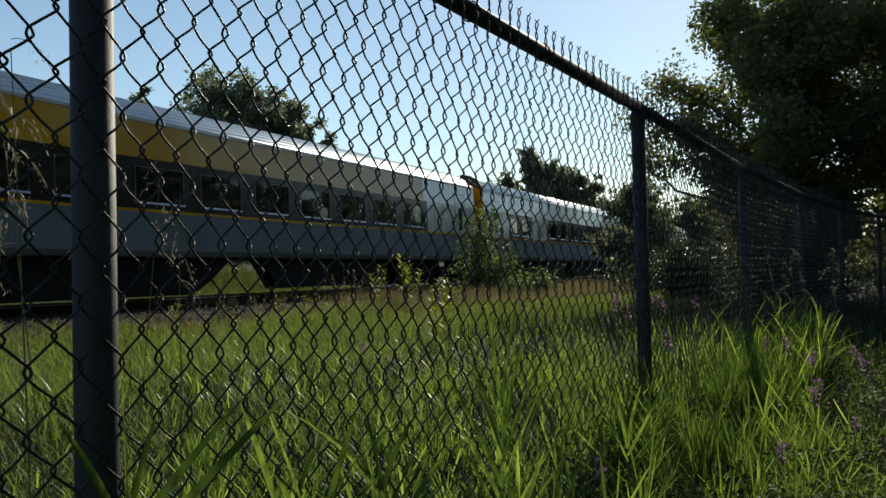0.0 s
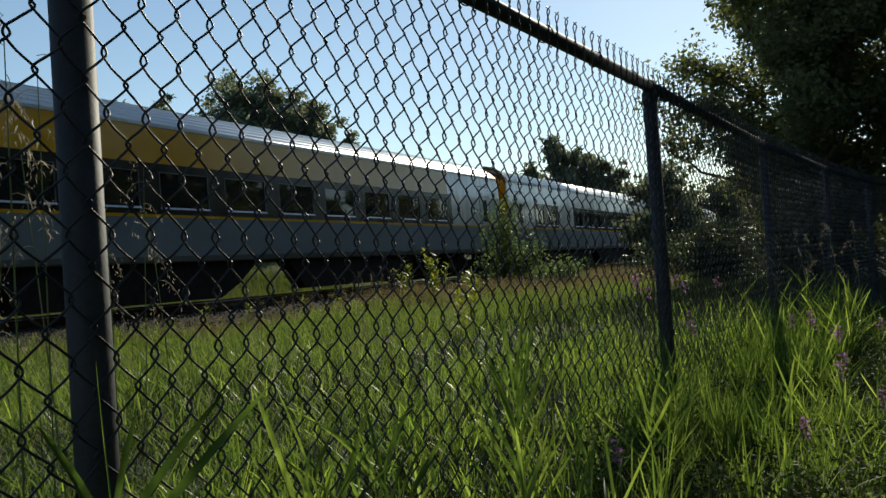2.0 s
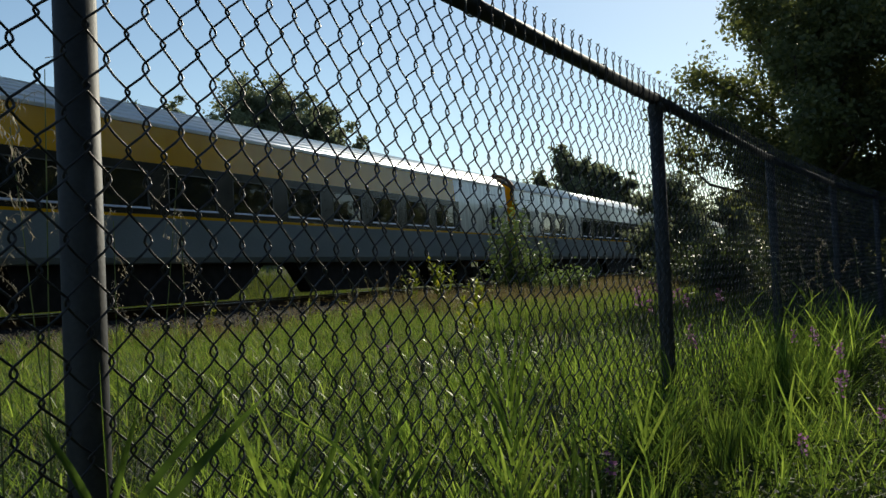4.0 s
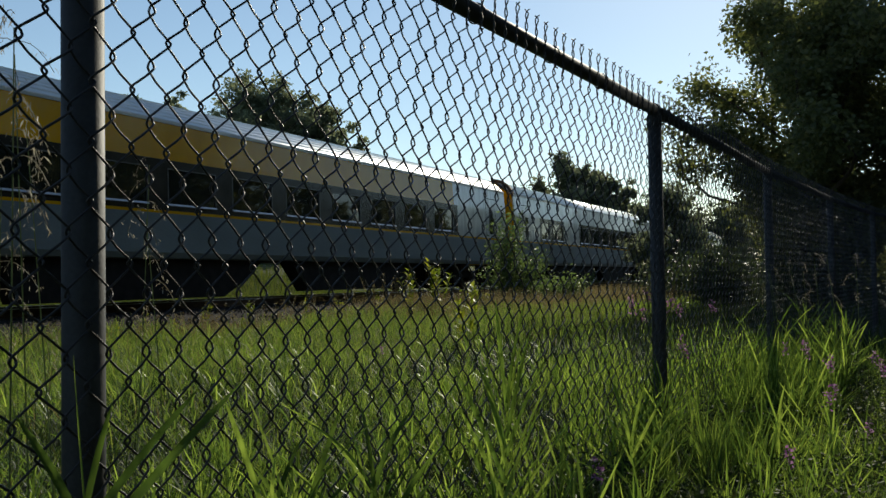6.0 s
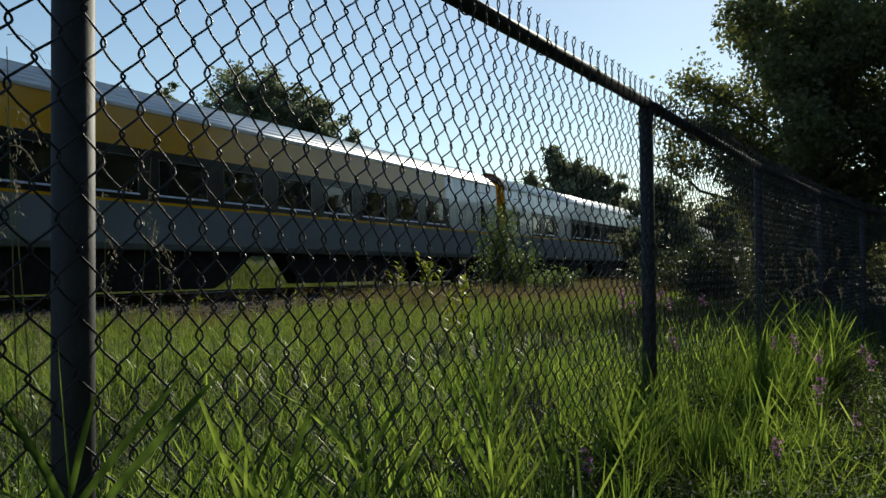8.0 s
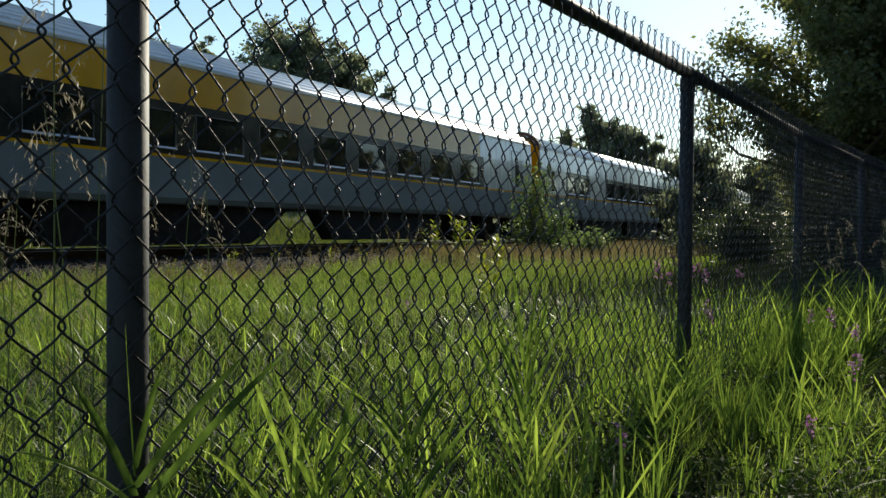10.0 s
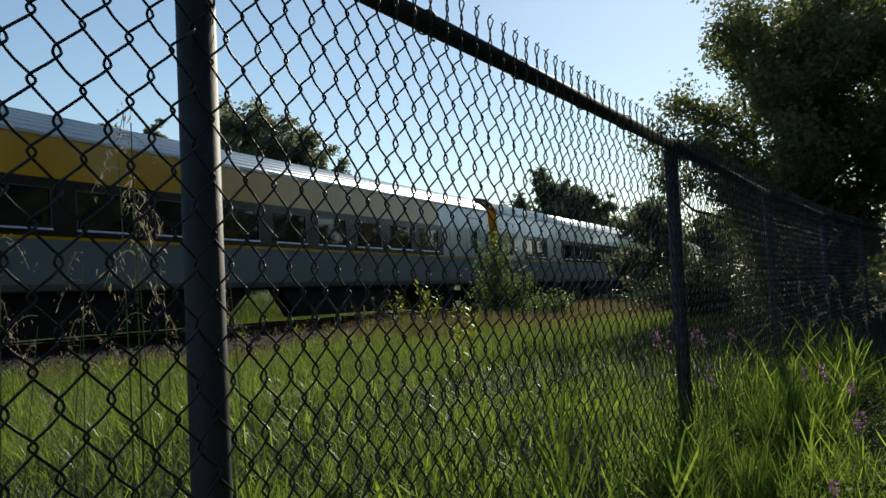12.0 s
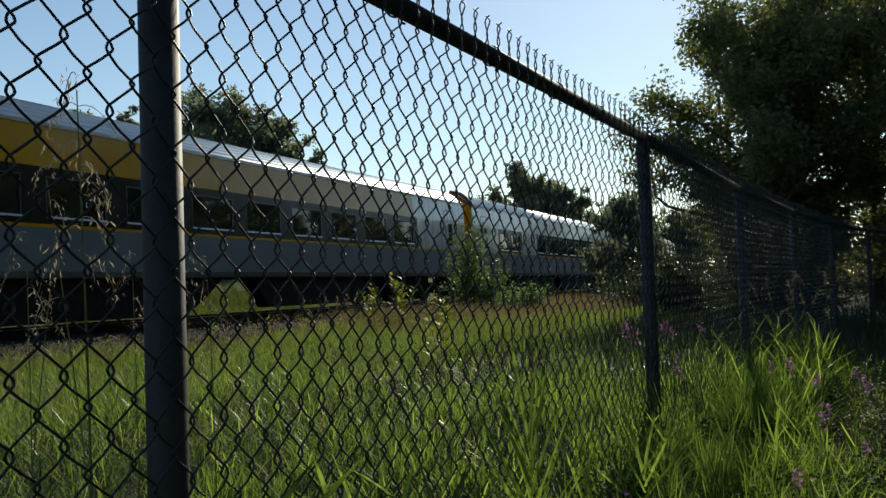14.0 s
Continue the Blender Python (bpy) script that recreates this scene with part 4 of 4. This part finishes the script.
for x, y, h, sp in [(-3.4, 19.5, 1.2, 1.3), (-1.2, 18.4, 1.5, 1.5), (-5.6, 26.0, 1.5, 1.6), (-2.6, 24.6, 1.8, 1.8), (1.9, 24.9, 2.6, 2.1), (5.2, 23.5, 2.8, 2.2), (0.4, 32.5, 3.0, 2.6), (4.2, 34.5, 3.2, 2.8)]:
    bush(x, y, h, sp, 5000, 0.13, SHRUB, "dense shrub under the trees, darkened for their shade")
bush(-9.6, 22.0, 2.8, 0.98, 4600, 0.11, BUSH, "leafy green bush beside the track")
bush(-8.9, 23.4, 0.9, 1.2, 3000, 0.12, BUSH, "low green bush beside the track")



# ---- seeding stalks, weeds and flowers ----
def seed_stalk(top, foot, label, heads=3, size=0.02, material=None):
    """A thin stalk with drooping seed heads; it stands at foot and reaches top."""
    x, y = foot
    z0 = float(rise(x, y))
    d = np.array([top[0] - x, top[1] - y, top[2] - z0])
    t = thing("seed_stalk", pose(x, y, z0), label, "grass stalk", "seeding grass stalks")
    q = np.linspace(0, 1, 9)[:, None]
    line = d * q + np.array([0.03, -0.02, 0]) * np.sin(np.pi * q) - np.array([0, 0, 0.02]) * q ** 4
    part("stem", quads("stem", *tube_arrays(line, np.linspace(0.0022, 0.0009, 9), 5)), STEM, t, smooth=True)
    pieces = []
    for k in range(heads):
        p0 = d * (0.80 + 0.2 * k / max(1, heads - 1))
        a = rng.uniform(0, 6.283)
        way = np.array([math.cos(a), math.sin(a), -0.15]) * rng.uniform(0.03, 0.08)
        r = np.linspace(0, 1, 6)[:, None]
        twig = p0 + way * r + np.array([0, 0, 0.035]) * r - np.array([0, 0, 0.075]) * r ** 2
        pieces.append(tube_arrays(twig, 0.0007, 4))
        ends = twig[2:].repeat(5, 0) + rng.normal(size=(20, 3)) * 0.006
        V, F = leaf_arrays(ends, rng.uniform(0.5, 1.1, 20) * size, 0.25, 0.15, 1.0)
        pieces.append((V, F))
    part("seed_head", quads("seed_head", *merge(*pieces)), material or STRAW, t, "pale drooping seed head")["kind"] = "stuff"
    swaying.append((t, (x, y, z0), 0, 2.0, rng.uniform(0, 6.28), rng.uniform(0.25, 0.5)))


seed_stalk((-0.10, -0.105, 1.21), (-0.10, -0.097), "tall drooping grass stalk beside the fence post", 7, 0.017)
for top, foot in [((-0.88, 0.92, 1.17), (-0.95, 0.86)), ((-0.36, 0.14, 1.24), (-0.38, 0.16)), ((-0.47, 0.19, 1.15), (-0.42, 0.26)), ((-0.61, 0.20, 1.04), (-0.66, 0.26)), ((-0.58, 0.24, 0.96), (-0.70, 0.20)),
                  ((-0.64, 0.16, 0.92), (-0.74, 0.12)), ((-0.69, 0.57, 1.01), (-0.75, 0.62)), ((-0.45, 0.52, 0.99), (-0.50, 0.60)), ((-0.55, 0.02, 1.06), (-0.62, 0.05)), ((-0.75, 0.08, 1.12), (-0.80, 0.02))]:
    seed_stalk(top, foot, "thin dry grass stalk with pale seed heads", 5, 0.012)
for top, foot in [((0.40, 4.2, 0.93), (0.36, 4.3)), ((0.47, 3.97, 0.91), (0.50, 4.1)), ((0.59, 4.03, 0.92), (0.55, 4.12)), ((0.25, 4.5, 0.90), (0.30, 4.5)), ((0.33, 4.4, 0.88), (0.28, 4.5)), ((0.08, 4.7, 0.85), (0.12, 4.75)), ((0.02, 5.0, 0.88), (0.05, 5.0))]:
    seed_stalk(top, foot, "thin pale seeding stalk above the lit grass", 3, 0.013)
for k in range(26):
    x, y = -1.2 - 2.6 * float(rng.random()), 1.0 + 6.5 * float(rng.random())
    seed_stalk((x + 0.05 * math.sin(k), y + 0.05 * math.cos(k), 0.55 + 0.2 * float(rng.random())), (x, y), "slender seeding grass stalk in the meadow", 4, 0.014)


def weed_mesh(seed, height, leaves, size):
    r = np.random.default_rng(seed)
    pieces = []
    for k in range(3):
        a, l = r.uniform(0, 6.283), r.uniform(0.05, 0.3)
        tip = np.array([math.cos(a) * l * height, math.sin(a) * l * height, height * r.uniform(0.7, 1.0)])
        q = np.linspace(0, 1, 6)[:, None]
        pieces.append(tube_arrays(tip * q, np.linspace(0.006, 0.002, 6), 5))
        n = leaves // 3
        f = r.uniform(0.25, 1.02, n)
        az = np.arange(n) * 2.4
        base = tip[None] * f[:, None]
        pieces.append(blade_arrays(base, size * (1.25 - 0.6 * f) * r.uniform(0.7, 1.1, n), size * 0.28 * np.ones(n), az, r.uniform(0.5, 1.2, n), r.uniform(0.1, 0.6, n), 3, 0.2))
    return quads("weed", *merge(*pieces))


WEEDS = [weed_mesh(40 + k, 0.85, 60, 0.16) for k in range(4)]
DRY_WEEDS = [weed_mesh(50 + k, 0.85, 75, 0.07) for k in range(4)]


def weed(x, y, k, scale, label="leafy yellow-green weed beside the track", material=None):
    w = part("weed", (DRY_WEEDS if material else WEEDS)[k % 4], material or WEED)
    w.matrix_world = pose(x, y, float(rise(x, y)), 0, 0, 50.0 * k)
    w.scale = (scale, scale, scale)
    tagged(w, label, "weed", "weeds by the track")
    if k < 14:
        swaying.append((w, (x, y, float(rise(x, y))), 50.0 * k, 1.6, rng.uniform(0, 6.28), rng.uniform(0.3, 0.5)))


for k, (x, y, sc) in enumerate([(-9.2, 17.0, 1.5), (-9.4, 17.5, 1.4), (-9.0, 17.9, 0.8), (-8.6, 18.3, 0.65), (-9.3, 19.3, 0.7), (-9.5, 16.4, 1.25), (-9.7, 15.5, 0.6), (-9.9, 14.3, 0.6), (-9.8, 13.0, 0.6),
                               (-10.0, 11.6, 0.55), (-9.9, 10.4, 0.6), (-10.1, 9.2, 0.5), (-9.0, 21.0, 0.8), (-9.8, 20.2, 0.9)]):
    weed(x, y, k, sc)
for k, (x, y, sc) in enumerate([(-9.7, 15.6, 1.25), (-9.6, 15.0, 1.1), (-9.8, 14.5, 1.0), (-9.5, 16.0, 1.3), (-9.9, 13.4, 0.8), (-9.6, 12.2, 0.7)]):
    weed(x, y, 70 + k, sc, "withered brown weed beside the track", DRY)
weed(-3.65, 8.0, 61, 0.92, "yellow-leaved weed standing in the field")
weed(-3.9, 8.3, 62, 0.55, "yellow-leaved weed standing in the field")
for k in range(14, 60):
    weed(-9.4 + 1.1 * float(rng.random()), 5.5 + 16.0 * float(rng.random()), k, 0.2 + 0.25 * float(rng.random()))


def flower(x, y, z, k, label="small purple vetch flower spike in the grass"):
    """A leaning spike of little petals on a thin stem."""
    z0 = float(rise(x, y))
    t = thing("wildflower", pose(x, y, z0), label, "wildflower", "purple wildflowers")
    h = z - z0
    q = np.linspace(0, 1, 6)[:, None]
    tip = np.array([0.04 * math.sin(k), 0.04 * math.cos(2 * k), h])
    part("stem", quads("stem", *tube_arrays(tip * q, 0.0014, 5)), STEM, t)
    n = 26
    f = rng.uniform(0, 1, n)
    pos = tip * (1 - 0.055 * f[:, None] / h) + rng.normal(size=(n, 3)) * np.array([0.007, 0.007, 0.002])
    part("petals", quads("petals", *leaf_arrays(pos, rng.uniform(0.008, 0.015, n), 0.7, 0.7)), PURPLE, t, "purple petals")["kind"] = "stuff"


for k, (x, y, z) in enumerate([(-0.09, 2.60, 0.73), (-0.04, 2.58, 0.77), (0.03, 2.66, 0.74), (0.06, 2.72, 0.71), (-0.06, 2.62, 0.75), (-0.02, 2.7, 0.70), (0.60, 2.98, 0.50), (0.08, 3.14, 0.72), (0.40, 3.48, 0.53), (0.44, 3.42, 0.50), (0.36, 0.99, 0.44), (0.16, 2.60, 0.60), (0.12, 2.66, 0.56),
                               (0.37, 3.25, 0.53), (0.68, 3.47, 0.49), (0.72, 3.40, 0.46), (0.65, 2.46, 0.42), (0.80, 3.28, 0.46), (0.69, 2.5, 0.45), (0.57, 3.12, 0.47), (0.75, 2.2, 0.38), (0.85, 2.0, 0.36), (0.62, 1.7, 0.36)]):
    flower(x, y, z, k)
flower(-1.47, 3.01, 0.50, 5, "tall violet lupin spike in the meadow")

# seeding tops of the weeds along the ballast
for count, x0, x1, y0, y1, name in ((2600, -9.4, -8.3, 2.5, 21.0, "brownish seed heads of weeds beside the track"), (5200, -9.6, -4.0, 10.0, 34.0, "pale brown seed heads over the far field")):
    tops = scatter(count, x0, x1, y0, y1)
    tops = tops[patchy(tops, 0.8, 5.5) > -0.1]
    n = len(tops)
    tops[:, 2] += rng.uniform(0.22, 0.52, n) * (0.65 if y0 < 5 else 1.0)
    stalk = blade_arrays(tops - np.array([0, 0, 0.3]), np.full(n, 0.3), np.full(n, 0.004), rng.uniform(0, 6.283, n), rng.uniform(0, 0.15, n), np.zeros(n), 2)
    heads = leaf_arrays(tops.repeat(7, 0) + rng.normal(size=(7 * n, 3)) * np.array([0.022, 0.022, 0.035]), rng.uniform(0.014, 0.032, 7 * n), 0.6, 0.5)
    tagged(part("seeding_weeds", quads("seeding_weeds", *merge(stalk, heads)), DRY), name, "weeds", kind="stuff")

# low vetch creeping through the grass on the near side
n = 34000
px = scatter(n, 0.05, 1.7, 0.5, 5.5)
px[:, 2] += 0.36 * rng.random(n) ** 0.7 * (0.75 + 0.5 * patchy(px, 1.6, 9.1))
tagged(part("vetch_leaves", quads("vetch_leaves", *leaf_arrays(px, rng.uniform(0.012, 0.026, n), 0.6, 0.42)), VETCH), "small dark green vetch leaflets among the grass", "vetch", kind="stuff")

# ---- motion ----
def motions():
    for ob, (x, y, z), turn, amount, phase, speed in swaying:
        rows = []
        for k in range(29):
            t = k * 0.5
            a = amount * (math.sin(2 * math.pi * speed * t + phase) + 0.5 * math.sin(2 * math.pi * speed * 0.43 * t + 2 * phase))
            b = 0.6 * amount * math.sin(2 * math.pi * speed * 0.8 * t + 1.7 * phase)
            rows.append((t, pose(x, y, z, a, b, turn)))
        walk(ob, rows)


motions()
